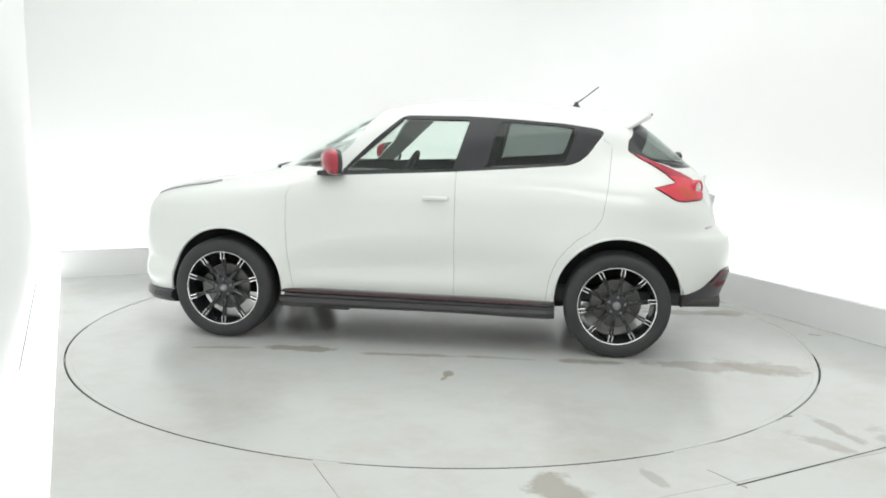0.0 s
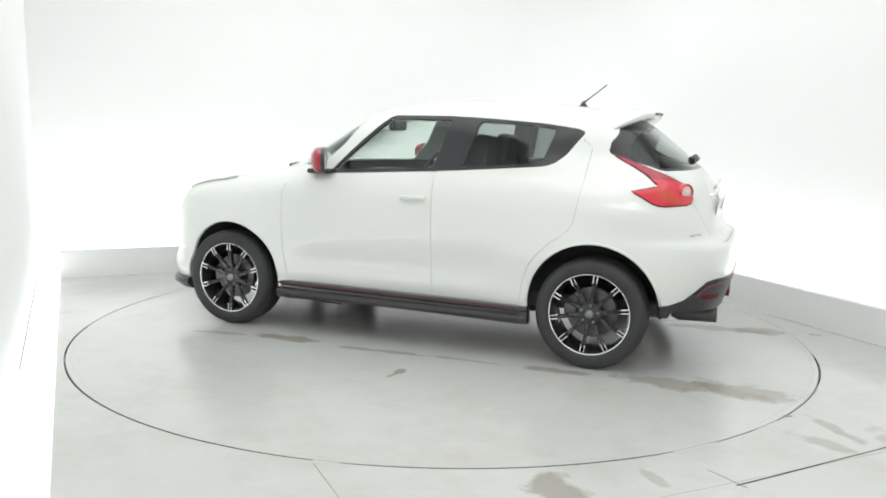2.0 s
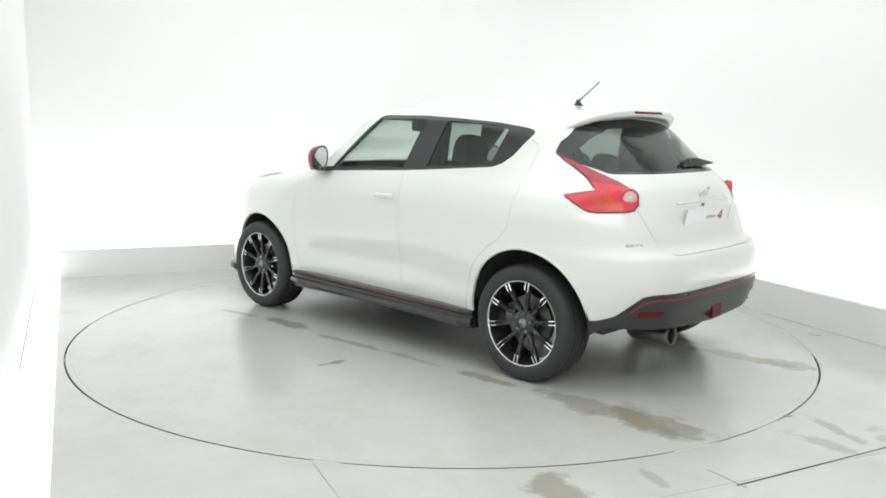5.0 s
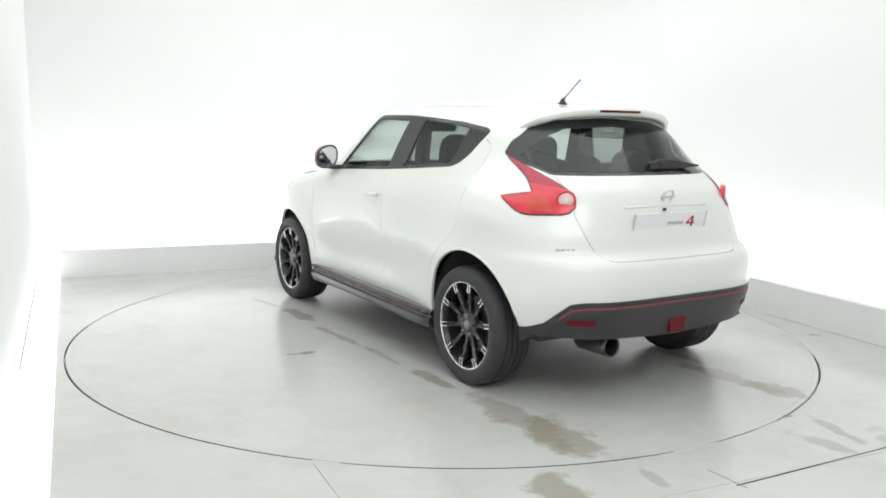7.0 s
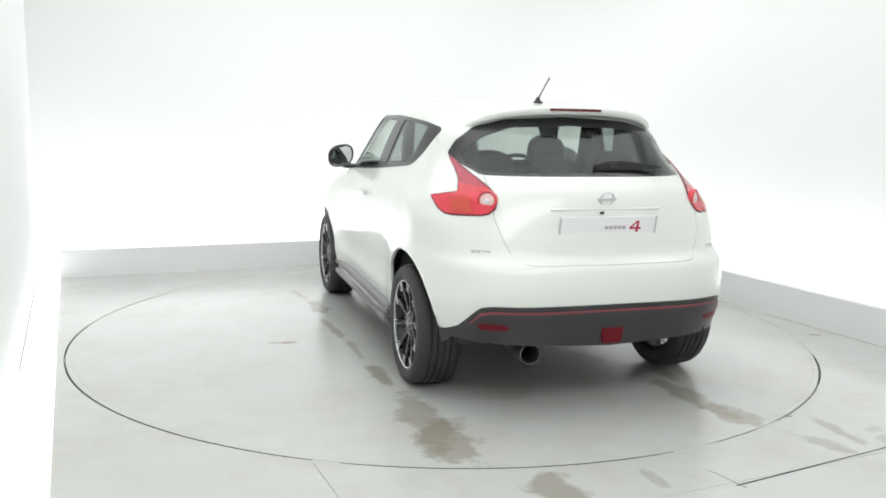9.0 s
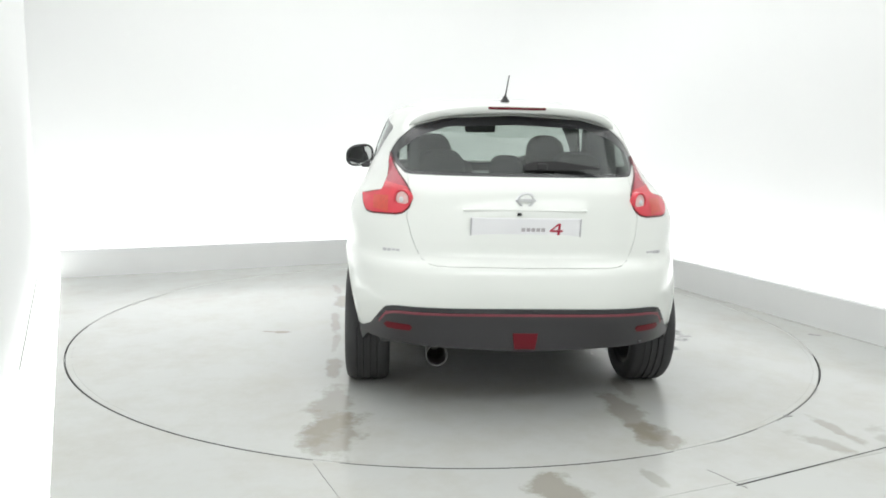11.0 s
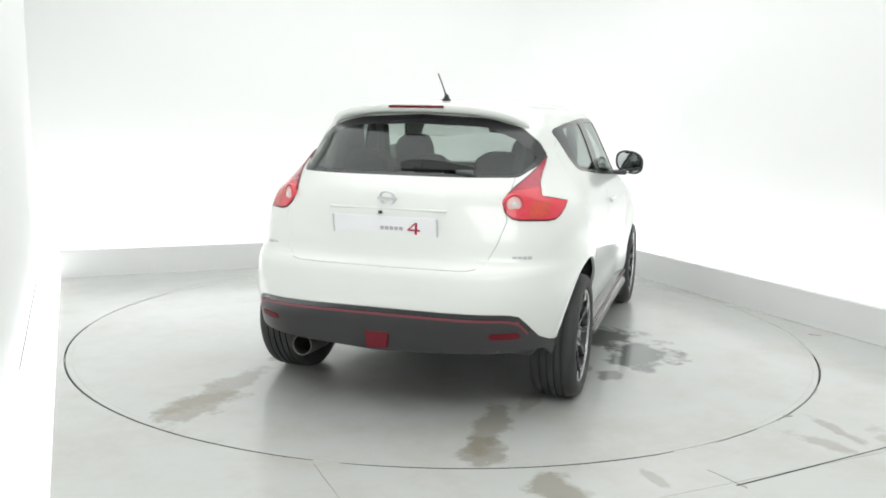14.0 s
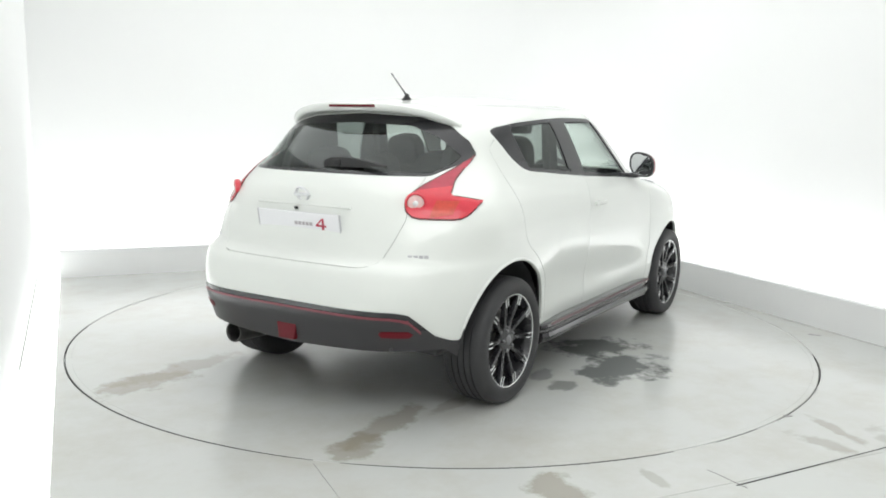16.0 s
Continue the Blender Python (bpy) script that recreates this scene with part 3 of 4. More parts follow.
INSIDE = ("shell", "line", "tailgate", "bonnet", "door_f", "door_r", "gap_bonnet", "gap_door_r", "gap_door_f", "gap_tailgate", "apron", "band", "lamp", "arm", "seal", "headlamp", "stripe")
UPPER = np.array(["upper" if k in INSIDE and f.calc_center_median().z > 1.13 and f.calc_center_median().x > -.1 else "lower" if k in INSIDE else "none" for f, k in zip(HALF.faces, LAB)], dtype=object)
part("inner_trim", panel(HALF, UPPER, ("lower",), -.022, 0, BOTH, True), M_LINER, car)
part("headlining", panel(HALF, UPPER, ("upper",), -.022, 0, BOTH, True), M_HEAD, car, "light grey roof lining and pillar trim")
doors = {}
for side in BOTH:
    doors["f", side] = part("front_door", panel(HALF, LAB, ("door_f",), 0, .014, (side,)), M_PAINT, car)
    doors["r", side] = part("rear_door", panel(HALF, LAB, ("door_r",), 0, .014, (side,)), M_PAINT, car)
    part("gap_backing", panel(HALF, LAB, ("gap_door_f",), -.005, 0, (side,)), M_SEAM, doors["f", side])
    part("gap_backing", panel(HALF, LAB, ("gap_door_r",), -.005, 0, (side,)), M_SEAM, doors["r", side])
    part("window_surround", panel(HALF, LAB, ("line",), -.002, .012, (side,)), M_BLACK, car, "gloss black window frame and pillar")
    part("door_window", panel(HALF, LAB, ("pane_f",), -.006, 0, (side,)), M_GLASS, doors["f", side]).visible_shadow = False
    part("door_window", panel(HALF, LAB, ("pane_r",), -.006, 0, (side,)), M_TINT, doors["r", side], "darker tinted door window").visible_shadow = False
    part("headlamp", panel(HALF, LAB, ("headlamp",), .010, .016, (side,)), M_BULB, car, "grey lamp on the wing top")


def lathe(profile, n=48, axis="y"):
    """Turns (radius, height) pairs about the axis."""
    b = bmesh.new()
    rings = []
    for r, h in profile:
        ring = []
        for i in range(n):
            a = 2 * math.pi * i / n
            p = (r * math.cos(a), h, r * math.sin(a)) if axis == "y" else ((h, r * math.cos(a), r * math.sin(a)) if axis == "x" else (r * math.cos(a), r * math.sin(a), h))
            ring.append(b.verts.new(p))
        rings.append(ring)
    for p, q in zip(rings, rings[1:]):
        for i in range(n):
            j = (i + 1) % n
            b.faces.new((p[i], p[j], q[j], q[i]))
    bmesh.ops.remove_doubles(b, verts=b.verts[:], dist=1e-6)
    bmesh.ops.recalc_face_normals(b, faces=b.faces[:])
    for f in b.faces:
        f.smooth = True
    return b


def sharpen(b, degrees=32):
    for e in b.edges:
        if len(e.link_faces) == 2 and e.calc_face_angle(0) > radians(degrees):
            e.smooth = False
    return b


def prism(poly, y0, y1, bevel=0.0):
    """A plate with that outline in x and z, between y0 and y1."""
    b = bmesh.new()
    f = b.faces.new([b.verts.new((x, y0, z)) for x, z in poly])
    g = bmesh.ops.extrude_face_region(b, geom=[f])
    bmesh.ops.translate(b, verts=[v for v in g["geom"] if isinstance(v, bmesh.types.BMVert)], vec=(0, y1 - y0, 0))
    bmesh.ops.recalc_face_normals(b, faces=b.faces[:])
    if bevel:
        bmesh.ops.bevel(b, geom=b.edges[:], offset=bevel, segments=2, profile=0.5, affect="EDGES")
    return b


def moved(b, m):
    bmesh.ops.transform(b, matrix=m, verts=b.verts[:])
    if m.to_3x3().determinant() < 0:
        bmesh.ops.reverse_faces(b, faces=b.faces[:])
    return b


# ---- wheels: outer face towards +y ----
def build_wheel():
    barrel = lathe([(.236, -.005), (.240, -.008), (.234, -.02), (.225, -.05), (.215, -.10), (.222, -.19), (.238, -.20)], 56)
    hub = lathe([(0, -.020), (.045, -.022), (.066, -.027), (.072, -.034), (.072, -.06), (0, -.06)], 40)
    wheel = part("wheel", sharpen(merge([barrel, hub])), M_RIM, car, "gloss black ten-spoke alloy wheel with machined edge")
    def leg(stations):
        """A tapered bar through (radius, offset, half width, face, depth) stations."""
        b = bmesh.new()
        rows = []
        for r, o, w, y, th in stations:
            rows.append([b.verts.new((o + s * w, y - d, r)) for s, d in ((-1, .004), (-.6, 0), (.6, 0), (1, .004), (.8, th), (-.8, th))])
        for p, q in zip(rows, rows[1:]):
            for k in range(6):
                b.faces.new((p[k], p[(k + 1) % 6], q[(k + 1) % 6], q[k]))
        b.faces.new(rows[0])
        b.faces.new(rows[-1])
        bmesh.ops.recalc_face_normals(b, faces=b.faces[:])
        return b

    spoke = merge([leg([(.060, 0, .0135, -.029, .03), (.09, 0, .0115, -.026, .03), (.125, 0, .0105, -.022, .028)]),
                   leg([(.12, -.0052, .0052, -.0225, .028), (.17, -.0075, .0050, -.015, .024), (.234, -.0112, .0056, -.008, .020)]),
                   leg([(.12, .0052, .0052, -.0225, .028), (.17, .0075, .0050, -.015, .024), (.234, .0112, .0056, -.008, .020)])])
    spoke_mesh = mesh_of("spoke", sharpen(spoke), M_RIM)
    tip_mesh = mesh_of("spoke_tip", box(-.0036, .0036, -.011, -.0035, .188, .236, .0015, 1), M_ALLOY)
    for i in range(10):
        a = 2 * math.pi * (i + .5) / 10 + math.pi / 2
        ob = new("spoke", spoke_mesh)
        ob.parent, ob.matrix_basis = wheel, Matrix.Rotation(a, 4, "Y")
        for s in (-1, 1):
            ob = new("spoke_tip", tip_mesh)
            ob.parent, ob.matrix_basis = wheel, Matrix.Rotation(a, 4, "Y") @ Matrix.Translation((s * .0108, 0, 0))
    tyre = lathe([(.238, -.010), (.243, .002), (.258, .010), (.285, .013), (.305, .008), (.318, -.004), (.3255, -.018), (.328, -.035),
                  (.3285, -.050), (.321, -.051), (.321, -.059), (.3285, -.060), (.329, -.085), (.321, -.086), (.321, -.094), (.329, -.095), (.329, -.120), (.321, -.121), (.321, -.129), (.329, -.130),
                  (.3285, -.155), (.321, -.156), (.321, -.164), (.3285, -.165), (.328, -.180), (.3255, -.197), (.318, -.211), (.300, -.222), (.260, -.222), (.238, -.205)], 88)
    part("tyre", sharpen(tyre, 50), M_TYRE, wheel, "low-profile black rubber tyre")
    part("rim_lip", sharpen(lathe([(.2355, -.010), (.236, -.0015), (.2415, .0005), (.2435, -.004), (.241, -.012), (.2355, -.010)], 88)), M_ALLOY, wheel, "bright machined rim edge")
    part("hub_cap", lathe([(0, -.012), (.020, -.013), (.026, -.017), (.027, -.025), (0, -.025)], 32), M_STEEL, wheel)
    for i in range(5):
        a = 2 * math.pi * i / 5 + .3
        nut = lathe([(0, -.012), (.007, -.013), (.009, -.017), (.009, -.030), (0, -.030)], 10)
        part("wheel_nut", moved(nut, Matrix.Translation((.052 * math.cos(a), 0, .052 * math.sin(a)))), M_STEEL, wheel)
    part("brake_disc", sharpen(lathe([(.06, -.085), (.150, -.085), (.152, -.088), (.152, -.108), (.150, -.112), (.06, -.112)], 56)), M_PIPE, wheel, "grey steel brake disc")
    cal = prism([(.155, -.05), (.165, 0), (.155, .06), (.12, .085), (.085, .06), (.085, -.05)], -.13, -.065, .006)
    part("brake_caliper", cal, M_PIPE, wheel)
    return wheel


first = build_wheel()
first.matrix_basis = pose(AXLE_R, .872, HUB_Z, 0, -8, 0)
copy_thing(first, pose(AXLE_F, .872, HUB_Z))
copy_thing(first, pose(AXLE_R, -.872, HUB_Z, 0, 14, 180))
copy_thing(first, pose(AXLE_F, -.872, HUB_Z, 0, -9, 180))

# rolled lips of the wheel arches
def body_y(x, z):
    xs, ys = outline(z)
    return float(np.interp(x, xs, ys))


for cx, cz, r, a0, a1 in ((1.252, .345, .378, -6, 176), (-1.268, .355, .390, 2, 172)):
    for side in BOTH:
        b = bmesh.new()
        rows = []
        for a in np.linspace(radians(a0), radians(a1), 60):
            x, z = cx + r * math.cos(a), cz + r * math.sin(a)
            y = body_y(x, max(z, .31))
            ring = []
            for q in np.linspace(0, 2 * math.pi, 8, endpoint=False):
                d = r + .006 + .009 * math.cos(q)
                ring.append(b.verts.new((cx + d * math.cos(a), side * (y - .003 + .007 * math.sin(q)), cz + d * math.sin(a))))
            rows.append(ring)
        for p, q in zip(rows, rows[1:]):
            for i in range(8):
                b.faces.new((p[i], p[(i + 1) % 8], q[(i + 1) % 8], q[i]))
        b.faces.new(rows[0])
        b.faces.new(rows[-1])
        bmesh.ops.recalc_face_normals(b, faces=b.faces[:])
        part("arch_lip", b, M_PAINT, car, "rolled white lip of the wheel arch", True)

# wheel housings and underside
for cx, cz, r in ((1.252, .345, .388), (-1.268, .355, .400)):
    for side in BOTH:
        b = bmesh.new()
        rows = []
        for y in (.82 if cx < 0 else .80, .60, .54):
            rr = r if y > .56 else .10
            rows.append([b.verts.new((cx + rr * math.cos(a), side * max(y, .55), cz + rr * math.sin(a) * (1 if math.sin(a) > 0 else .9))) for a in np.linspace(radians(6 if cx < 0 else -10), radians(176), 34)])
        for p, q in zip(rows, rows[1:]):
            for i in range(33):
                b.faces.new((p[i], p[i + 1], q[i + 1], q[i]))
        part("wheel_housing", b, M_DARK, car, "black plastic wheel-arch liner", True)
part("underbody", merge([box(-1.80, -.9, -.56, .56, .36, .42, .02), box(-.95, 1.85, -.56, .56, .24, .31, .02), box(-.80, .80, -.76, .76, .235, .31, .02), box(.3, 1.4, -.3, .3, .20, .26, .02), box(.45, .60, .62, .74, .19, .24, .01)]), M_DARK, car)


# ---- skirts, splitter ----
def skirt(side):
    b = bmesh.new()
    rows = []
    for x in np.linspace(.885, -.885, 40):
        k = (.885 - x) / 1.77
        out = .008 * k - .022 * max(0, (k - .955) / .045) ** 2 - .02 * max(0, (.06 - k) / .06)
        low = .222 + .012 * math.sin(math.pi * k)
        dip = .004 + .014 * k
        sec = [(.79, .352 - dip), (.850 + out, .350 - dip), (.866 + out, .344 - dip), (.870 + out, .330 - dip), (.860 + out, .318 - dip), (.860 + out, .304 - dip), (.876 + out, .292 - dip / 2),
               (.882 + out, .262), (.872 + out, low + .010), (.855 + out, low), (.78, low)]
        rows.append([b.verts.new((x, y * side, z)) for y, z in sec])
    for p, q in zip(rows, rows[1:]):
        for i in range(len(p) - 1):
            b.faces.new((p[i], p[i + 1], q[i + 1], q[i]))
    b.faces.new(rows[0])
    b.faces.new(rows[-1])
    bmesh.ops.recalc_face_normals(b, faces=b.faces[:])
    ob = part("side_skirt", b, M_SKIRT, car, "dark grey glossy side skirt with a red line")
    s = bmesh.new()
    rows = []
    for x in np.linspace(.84, -.80, 24):
        k = (.885 - x) / 1.77
        out = .008 * k
        rows.append([s.verts.new((x, (y + out) * side, z - .004 - .014 * k)) for y, z in ((.8625, .3465), (.8695, .342), (.8725, .334), (.866, .334))])
    for p, q in zip(rows, rows[1:]):
        for i in range(3):
            s.faces.new((p[i], p[i + 1], q[i + 1], q[i]))
    bmesh.ops.recalc_face_normals(s, faces=s.faces[:])
    part("red_line", s, M_LINE, ob)


for side in BOTH:
    skirt(side)
b = bmesh.new()
rows = []
lip_x, lip_y = outline(.285)
keep = lip_x > 1.60
lip_x, lip_y = lip_x[keep], lip_y[keep]
for x, y in list(zip(lip_x, lip_y)) + list(zip(lip_x[-2::-1], -lip_y[-2::-1])):
    n = Vector((.5 * (x - .9), y, 0)).normalized()
    flare = .015 * max(0, min(1, (1.86 - x) / .12))
    rows.append([b.verts.new((x + n.x * d, y + n.y * d, z)) for d, z in ((-.10, .305), (-.01, .303), (.024 + flare, .285), (.030 + flare, .250), (.0, .212), (-.10, .205))])
for p, q in zip(rows, rows[1:]):
    for i in range(6):
        b.faces.new((p[i], p[(i + 1) % 6], q[(i + 1) % 6], q[i]))
b.faces.new(rows[0])
b.faces.new(rows[-1])
bmesh.ops.recalc_face_normals(b, faces=b.faces[:])
part("front_splitter", b, M_GREY, car, "dark grey satin front lip")

# ---- roof channels ----
for side in BOTH:
    b = bmesh.new()
    rows = []
    lx, ly = outline(1.522)
    ux, uy = outline(1.528)
    for i in range(len(lx)):
        if -.98 < lx[i] < .20:
            rows.append([b.verts.new((lx[i], (ly[i] + .0025) * side, 1.522)), b.verts.new((ux[i], (uy[i] + .0035) * side, 1.5275)), b.verts.new((ux[i], (uy[i] - .012) * side, 1.5285))])
    for p, q in zip(rows, rows[1:]):
        for i in range(2):
            b.faces.new((p[i], p[i + 1], q[i + 1], q[i]))
    bmesh.ops.recalc_face_normals(b, faces=b.faces[:])
    part("roof_channel", b, M_EDGE, car, "pale grey roof strip")

# ---- roof spoiler and aerial ----
b = bmesh.new()
rows = []
for k in np.linspace(-1, 1, 49):
    a = k * math.pi / 2
    y, z = math.copysign(.565 * abs(math.sin(a)) ** (2 / 2.6), a), 1.362 + .150 * max(0, math.cos(a)) ** (2 / 2.6)
    ny, nz = math.copysign(abs(math.sin(a)) ** 1.2 / .58, a), max(1e-6, math.cos(a)) ** 1.2 / .16
    ny, nz = ny / math.hypot(ny, nz), nz / math.hypot(ny, nz)
    fall = (1.512 - z) / .150
    tip, front = -1.492 + .05 * abs(y / .565) ** 2 + .190 * fall, -1.12 + .10 * fall
    thick = 1 - .35 * fall
    sec = [(front, .016), (front - .12, .018), (tip + .06, .014), (tip + .010, .009), (tip, .001), (tip + .006, -.030 * thick), (tip + .024, -.037 * thick), (front - .05, -.037 * thick)]
    rows.append([b.verts.new((x, y + ny * d * (1 - .9 * fall if d > 0 else 1), z + nz * d * (1 - .9 * fall if d > 0 else 1))) for x, d in sec])
for p, q in zip(rows, rows[1:]):
    for i in range(8):
        b.faces.new((p[i], p[(i + 1) % 8], q[(i + 1) % 8], q[i]))
b.faces.new(rows[0])
b.faces.new(rows[-1])
bmesh.ops.recalc_face_normals(b, faces=b.faces[:])
spoiler = part("roof_spoiler", b, M_PAINT, tailgate, "white rear roof spoiler", True)
part("brake_light", box(-1.4945, -1.476, -.150, .150, 1.4965, 1.5095, .003), M_DEEPRED, spoiler, "slim dark red high brake light")
aerial = part("aerial", lathe([(0, .04), (.010, .036), (.016, .02), (.028, .004), (.030, -.02), (0, -.02)], 20, "z"), M_SATIN, car, "black whip aerial")
aerial.matrix_basis = pose(-.985, 0, 1.546)
rod = lathe([(.0055, 0), (.005, .03), (.0036, .06), (.0036, .185), (.0045, .19), (0, .193)], 10, "z")
part("rod", moved(rod, pose(0, 0, .025, 0, -52, 0)), M_SATIN, aerial)


# ---- lamps ----
def surface_point(y, z):
    x_, y_ = outline(z)
    n = int(np.argmax(y_))
    return float(np.interp(y, y_[:n], x_[:n]))


for side in BOTH:
    lamp = part("tail_lamp", panel(HALF, LAB, ("lamp",), .007, .02, (side,)), M_LENS, car, "red boomerang-shaped tail lamp with a round clear lens")
    part("upper_lens", panel(HALF, LAB, ("arm",), .0065, .02, (side,)), M_ARM, lamp, "deeper red upper arm of the lamp")
    part("lamp_seal", panel(HALF, LAB, ("seal",), .004, .012, (side,)), M_SEAL, lamp, "dark lamp edge")
    px = surface_point(.585, 1.045)
    disc = lathe([(0, .010), (.030, .008), (.040, .002), (.043, -.006), (.043, -.02)], 32, "x")
    turn = Matrix.Rotation(radians(180 - 38), 4, "Z")
    part("round_lens", moved(disc, (MIRROR if side < 0 else Matrix()) @ Matrix.Translation((px - .006, .592, 1.048)) @ turn), M_CLEAR, lamp, "pale pink round lens")
    halo = lathe([(.040, .004), (.044, .009), (.050, .007), (.052, -.004), (.052, -.02)], 36, "x")
    part("lens_ring", moved(halo, (MIRROR if side < 0 else Matrix()) @ Matrix.Translation((px - .006, .592, 1.048)) @ turn), M_LENS, lamp, "bright red ring round the lens")
    bulb = lathe([(0, .014), (.010, .013), (.014, .009), (.014, 0)], 20, "x")
    part("bulb", moved(bulb, (MIRROR if side < 0 else Matrix()) @ Matrix.Translation((px - .006, .592, 1.048)) @ turn), M_BADGE, lamp)
    b = bmesh.new()
    rows = []
    for u in np.linspace(0, 1, 8):
        yy = .655 + .075 * u
        rows.append([b.verts.new((surface_point(yy, z) - .0075, (yy + .0075) * side, z)) for z in np.linspace(.985 + .012 * u, 1.062 - .004 * u, 6)])
    for p, q in zip(rows, rows[1:]):
        for i in range(5):
            b.faces.new((p[i], p[i + 1], q[i + 1], q[i]))
    if side > 0:
        bmesh.ops.reverse_faces(b, faces=b.faces[:])
    part("indicator_lens", b, M_AMBER, lamp, "amber-red indicator section", True)
    part("rear_reflector", panel(HALF, LAB, ("reflector",), .010, .006, (side,)), M_DEEPRED, car, "slim dark red reflector")
part("rear_fog_lamp", prism([(-.062, .437), (.062, .437), (.050, .357), (-.050, .357)], -.02, .02, .004), M_DEEPRED, car, "red trapezoid rear fog lamp").matrix_basis = pose(-1.975, 0, 0, 0, 0, 90)

# fins under the apron
for y in (-.58, -.50, -.42):
    part("diffuser_fin", moved(prism([(-1.90, .41), (-1.925, .372), (-1.88, .358), (-1.72, .352), (-1.70, .40)], y - .008, y + .008, .003), Matrix()), M_GREY, car)

# exhaust
ex = lathe([(.046, .12), (.046, .02), (.048, 0), (.052, -.004), (.054, 0), (.053, .03), (.050, .22), (.03, .26)], 36, "x")
part("exhaust_pipe", moved(ex, pose(-1.945, .42, .314, 0, 3, 0)), M_PIPE, car, "round steel exhaust tail pipe")
part("silencer", lathe([(0, -.26), (.08, -.25), (.1, -.2), (.1, .2), (.08, .25), (0, .26)], 28), M_DARK, car).matrix_basis = pose(-1.62, .1, .44)

# ---- tailgate dress ----
plate_x = -1.882
plate = part("show_plate", box(-.004, .004, -.262, .262, -.056, .056, .003), M_PLATE, tailgate, "white dealer plate with a small red mark")
plate.matrix_basis = pose(plate_x - .016, 0, .925, 0, -10, 0)
for y in (.012, -.012, -.036, -.060, -.084):
    part("print_bar", box(-.006, -.004, y - .009, y + .009, -.009, .008), M_INK2, plate)
for p in ([(-.165, -.025), (-.152, -.025), (-.158, .032), (-.168, .032)], [(-.118, -.010), (-.118, -.001), (-.180, -.001), (-.180, -.010)], [(-.122, -.006), (-.113, -.006), (-.155, .032), (-.166, .032)]):
    f = prism(p, .004, .0062)
    part("red_mark", moved(f, Matrix.Rotation(radians(90), 4, "Z")), M_INK, plate)
part("plate_frame", merge([box(-.005, .003, -.268, .268, -.061, -.056), box(-.005, .003, -.268, -.262, -.056, .056), box(-.005, .003, .262, .268, -.056, .056)]), M_EDGE, plate)
bar = part("tailgate_trim_bar", box(-.007, .012, -.30, .30, -.006, .005, .003), M_PAINT, tailgate, "white strip above the plate")
bar.matrix_basis = pose(-1.866, 0, 1.012, 0, -14, 0)
emb = lathe([(.030, 0), (.032, -.005), (.037, -.007), (.041, -.004), (.042, .004), (.030, .004), (.030, 0)], 36, "x")
part("round_badge", merge([emb, box(-.007, .003, -.050, .050, -.008, .008, .003)]), M_BADGE, tailgate, "round chrome badge with a cross bar").matrix_basis = pose(-1.871, 0, 1.064, 0, -26, 0)
part("badge_mark", box(-.004, .002, -.01, .01, -.01, .004, .001), M_BLACK, tailgate).matrix_basis = pose(-1.882, .03, .998, 0, -12, 0)
for side in BOTH:
    b = merge([box(-.002, .002, y0, y0 + w, -.007, .007, .001) for y0, w in ((-.055, .02), (-.03, .02), (-.005, .02), (.02, .022))])
    y = .645
    part("model_badge", b, M_EDGE, car, "small chrome lettering bars").matrix_basis = pose(surface_point(y, .808) + .004, side * (y + .005), .808, 0, 0, -side * 33)

# wiper
b = merge([prism([(-.185, -.026), (-.188, .006), (-.12, .024), (-.03, .026), (.08, .012), (.20, -.006), (.20, -.014), (.05, -.024)], -.014, .010, .004), box(-.12, -.07, -.02, .03, -.02, .012, .006)])
part("rear_wiper", moved(b, Matrix.Rotation(radians(-90), 4, "Z")), M_SATIN, tailgate, "black rear wiper blade").matrix_basis = pose(-1.712, -.195, 1.222, 0, 0, 0)

# windscreen wipers, resting at the foot of the glass
for y0, y1 in ((-.12, .50), (-.52, .04)):
    b = bmesh.new()
    rows = []
    wx, wy = outline(1.105)
    front = wx > .3
    for y in np.linspace(y0, y1, 14):
        x = float(np.interp(-abs(y), -wy[front], wx[front]))
        lift = .012 + .006 * math.sin(math.pi * (y - y0) / (y1 - y0))
        rows.append([b.verts.new((x + dx + lift, y, 1.105 + dz)) for dx, dz in ((0, -.012), (.014, -.006), (.012, .008), (-.004, .012))])
    for p, q in zip(rows, rows[1:]):
        for i in range(4):
            b.faces.new((p[i], p[(i + 1) % 4], q[(i + 1) % 4], q[i]))
    b.faces.new(rows[0])
    b.faces.new(rows[-1])
    bmesh.ops.recalc_face_normals(b, faces=b.faces[:])
    part("windscreen_wiper", b, M_SATIN, car, "black windscreen wiper")

# door handles
for side in BOTH:
    h = moved(box(-.085, .085, -.010, .012, -.014, .014, .009, 3), Matrix.Translation((-.125, side * .868, .957)))
    part("door_handle", h, M_PAINT, doors["f", side])

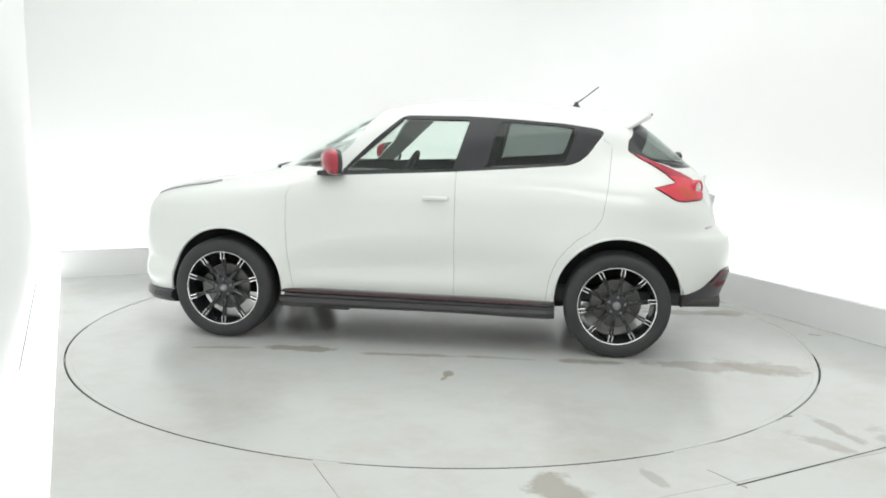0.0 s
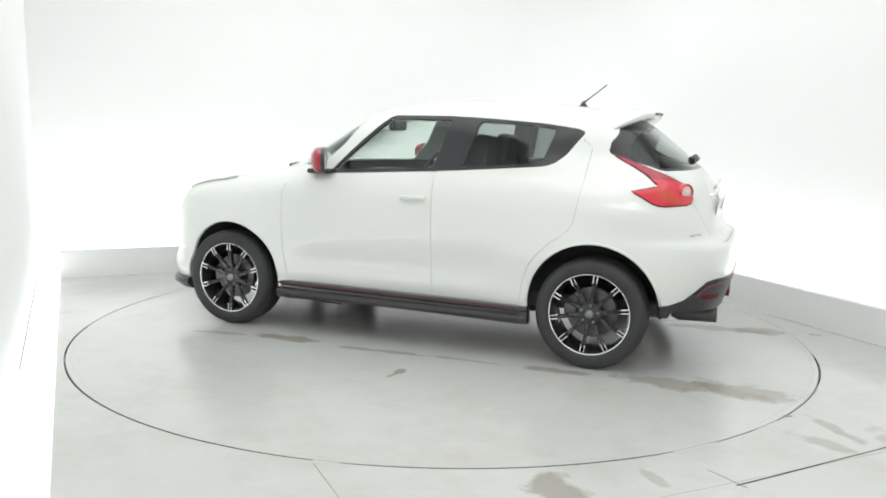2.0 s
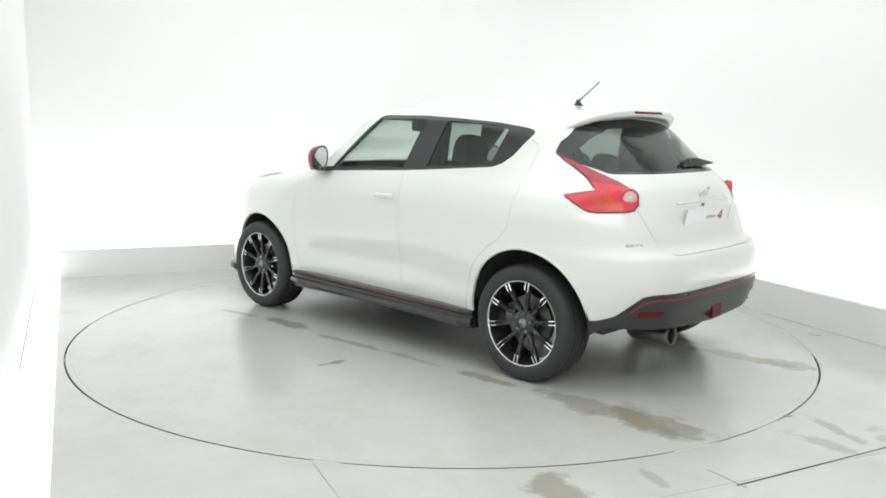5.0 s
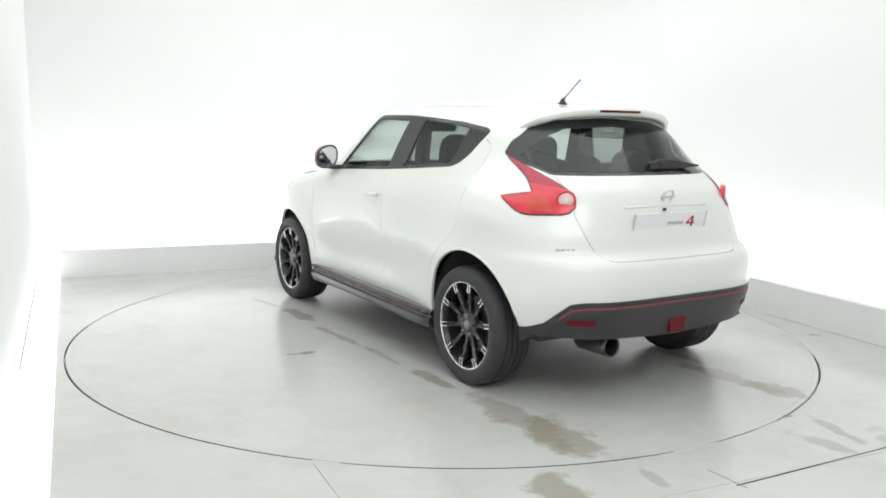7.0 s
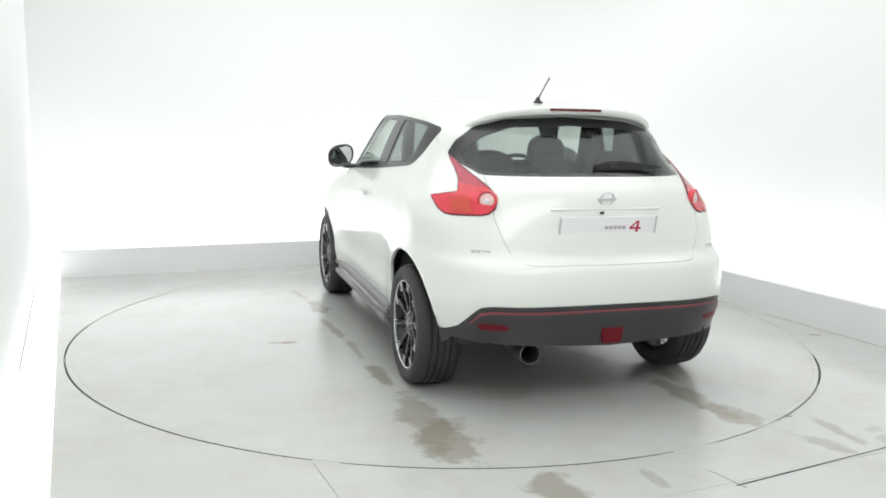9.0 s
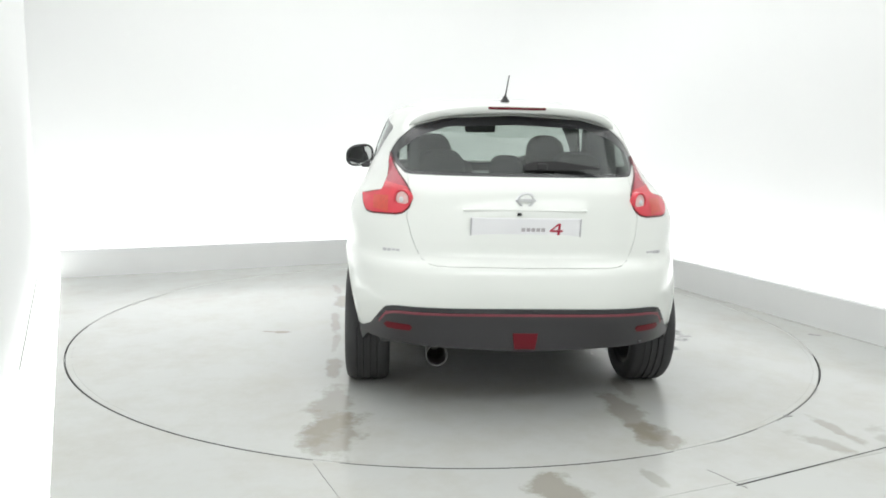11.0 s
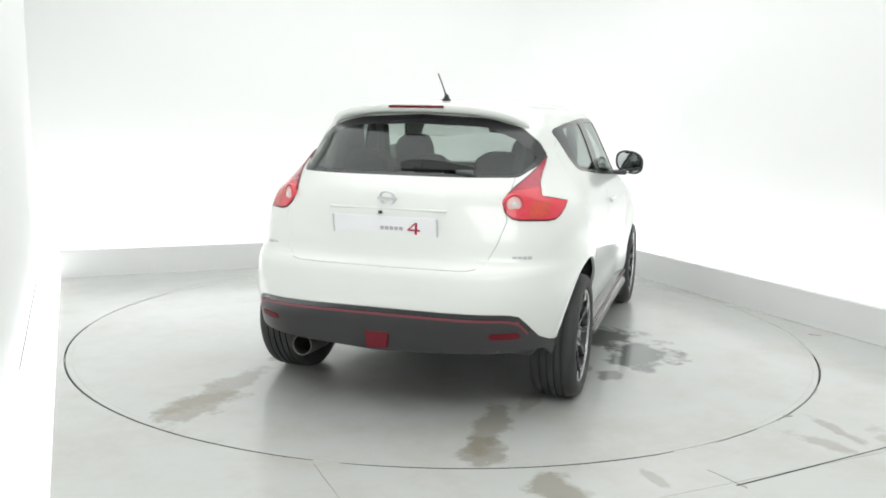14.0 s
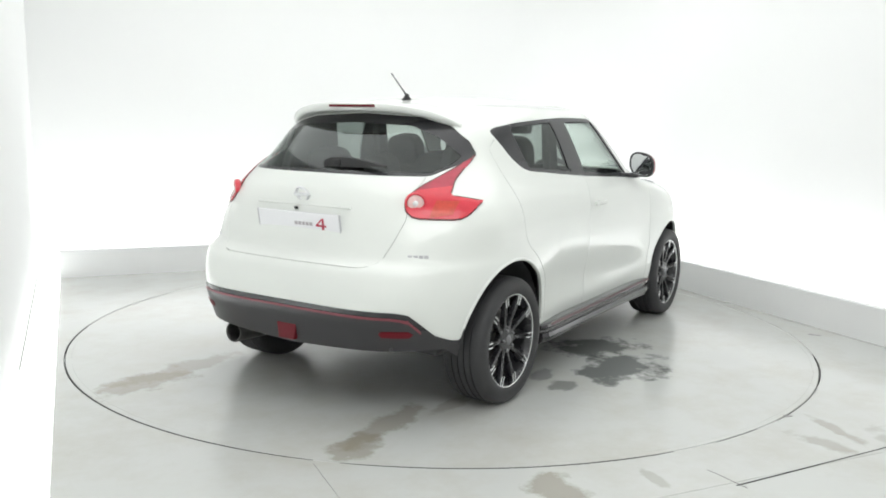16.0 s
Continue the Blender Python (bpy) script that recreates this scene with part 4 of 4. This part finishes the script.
# ---- mirrors ----
for side in BOTH:
    b = bmesh.new()
    bmesh.ops.create_uvsphere(b, u_segments=32, v_segments=20, radius=1)
    for v in b.verts:
        x, y, z = v.co
        s = lambda q, p: math.copysign(abs(q) ** p, q)
        x, y, z = s(x, .75), s(y, .8), s(z, .8)
        x = min(x, 1) if x > 0 else x * .10
        v.co = (.505 + x * (.085 - .010 * y) - .046 * y, (.893 + y * .100) * side, 1.170 + z * .080 - .012 * y)
    if side < 0:
        bmesh.ops.reverse_faces(b, faces=b.faces[:])
    cap = part("door_mirror", b, M_RED, car, "door mirror with red shell and black rim", True)
    b = bmesh.new()
    rr = []
    for f_in, x in ((1.0, .505), (1.015, .499), (1.015, .487), (.97, .479), (.88, .480), (.85, .487)):
        r = []
        for i in range(40):
            a = 2 * math.pi * i / 40
            cy, cz = math.copysign(abs(math.cos(a)) ** .8, math.cos(a)), math.copysign(abs(math.sin(a)) ** .8, math.sin(a))
            r.append(b.verts.new((x - .046 * cy, (.893 + cy * .100 * f_in) * side, 1.170 + cz * .080 * f_in - .012 * cy)))
        rr.append(r)
    for p, q in zip(rr, rr[1:]):
        for i in range(40):
            b.faces.new((p[i], p[(i + 1) % 40], q[(i + 1) % 40], q[i]))
    bmesh.ops.recalc_face_normals(b, faces=b.faces[:])
    part("mirror_rim", b, M_BLACK, cap, "black mirror rim", True)
    b = bmesh.new()
    b.faces.new([b.verts.new((.486 - .039 * math.cos(a), (.893 + math.copysign(abs(math.cos(a)) ** .8, math.cos(a)) * .086) * side, 1.170 + math.copysign(abs(math.sin(a)) ** .8, math.sin(a)) * .069 - .012 * math.cos(a))) for a in np.linspace(0, 2 * math.pi, 40, endpoint=False)])
    part("mirror_glass", b, M_MIRROR, cap, "mirror glass")
    part("mirror_foot", moved(box(.46, .63, .775, .88, 1.080, 1.112, .012), MIRROR if side < 0 else Matrix()), M_BLACK, cap)


# ---- cabin ----
def headrest(half, high):
    """A padded dome: rounded outline seen from behind, thick in the middle."""
    outline_yz = [(-half, .02), (-half * .92, 0), (half * .92, 0), (half, .02)]
    outline_yz += [(half * math.cos(a) ** .7, .45 * high + .55 * high * math.sin(a) ** .85) for a in np.linspace(0, math.pi / 2, 8)]
    outline_yz += [(-half * math.cos(a) ** .7, .45 * high + .55 * high * math.sin(a) ** .85) for a in np.linspace(math.pi / 2, 0, 8)[1:]]
    clean = [p for i, p in enumerate(outline_yz) if math.dist(p, outline_yz[i - 1]) > 1e-4]
    return moved(prism(clean, -.055, .055, .018), Matrix.Rotation(radians(90), 4, "Z"))


for x, y, name in ((.0, .39, "front_seat"), (.10, -.36, "front_seat")):
    back = moved(box(-.06, .06, -.265, .265, 0, .63, .055, 4), pose(x - .22, y, .58, 0, -18, 0))
    seat = part(name, merge([moved(box(-.25, .25, -.25, .25, .44, .60, .05, 4), Matrix.Translation((x, y, 0))), back]), M_FABRIC, car, "charcoal fabric front seat", True)
    part("headrest", moved(headrest(.120, .205), pose(x - .42, y, 1.145, 0, -8, 0)), M_FABRIC, seat)
rear = part("rear_seat", merge([box(-1.10, -.62, -.60, .60, .45, .60, .05, 4), moved(box(-.06, .06, -.60, .60, 0, .60, .055, 4), pose(-1.04, 0, .55, 0, -18, 0))]), M_FABRIC, car, "charcoal fabric rear bench", True)
for y, w, high in ((.38, .135, .175), (-.38, .135, .175), (.01, .095, .15)):
    part("headrest", moved(headrest(w, high), pose(-1.20, y, 1.10, 0, -8, 0)), M_FABRIC, rear)
for side in BOTH:
    m = MIRROR if side < 0 else Matrix()
    part("pillar_trim", moved(prism([(-.28, .45), (-.30, 1.10), (-.37, 1.44), (-.47, 1.44), (-.42, 1.10), (-.44, .45)], .60, .655, .012), m), M_LINER, car)
    part("quarter_trim", moved(prism([(-1.0, .80), (-.97, 1.15), (-1.00, 1.42), (-1.30, 1.42), (-1.44, 1.15), (-1.45, .80)], .50, .56, .015), m), M_LINER, car)
part("dashboard", box(.42, .92, -.70, .70, .70, 1.05, .07, 4), M_DASH, car, "", True)
part("parcel_shelf", box(-1.66, -1.20, -.58, .58, 1.02, 1.04, .01), M_LINER, car)
part("cabin_floor", box(-1.7, 1.0, -.70, .70, .31, .40, .02), M_LINER, car)
b = bmesh.new()
rings = []
for i in range(40):
    a = 2 * math.pi * i / 40
    rings.append([b.verts.new((.016 * math.cos(q), (.18 + .016 * math.sin(q)) * math.cos(a), (.18 + .016 * math.sin(q)) * math.sin(a))) for q in np.linspace(0, 2 * math.pi, 10, endpoint=False)])
for i in range(40):
    p, q = rings[i], rings[(i + 1) % 40]
    for k in range(10):
        b.faces.new((p[k], p[(k + 1) % 10], q[(k + 1) % 10], q[k]))
b = merge([b, box(-.02, .03, -.16, .16, -.03, .03, .012), box(-.03, .04, -.07, .07, -.07, .05, .02)])
part("steering_wheel", moved(b, pose(.27, -.37, 1.03, 0, -25, 0)), M_LINER, car, "black steering wheel", True)
part("inner_mirror", box(.36, .41, -.115, .115, 1.355, 1.445, .022, 3), M_BLACK, car)
HALF.free()
# ---- turntable plate ----
b = lathe([(0, 0), (TABLE_R - .0405, 0), (TABLE_R - .0405, -.03), (0, -.03)], 200, "z")
for f in b.faces:
    f.smooth = False
rim_b = lathe([(TABLE_R - .040, 0), (TABLE_R - .010, 0), (TABLE_R - .008, -.002), (TABLE_R - .008, -.03), (TABLE_R - .040, -.03), (TABLE_R - .040, 0)], 200, "z")
for f in rim_b.faces:
    f.smooth = False
part("rim_band", rim_b, M_TABLE, turntable, "outer band of the plate")
part("plate", b, M_TABLE, turntable, "round pale grey painted steel plate")


def motions():
    table_rows, car_rows = [], []
    for i in range(33):
        t = i * 0.5
        m = pose(0, 0, 0, 0, 0, TURN0 + TURN * t)
        table_rows.append((t, m))
        car_rows.append((t, m @ CAR_AT))
    walk(turntable, table_rows)
    walk(car, car_rows)


motions()
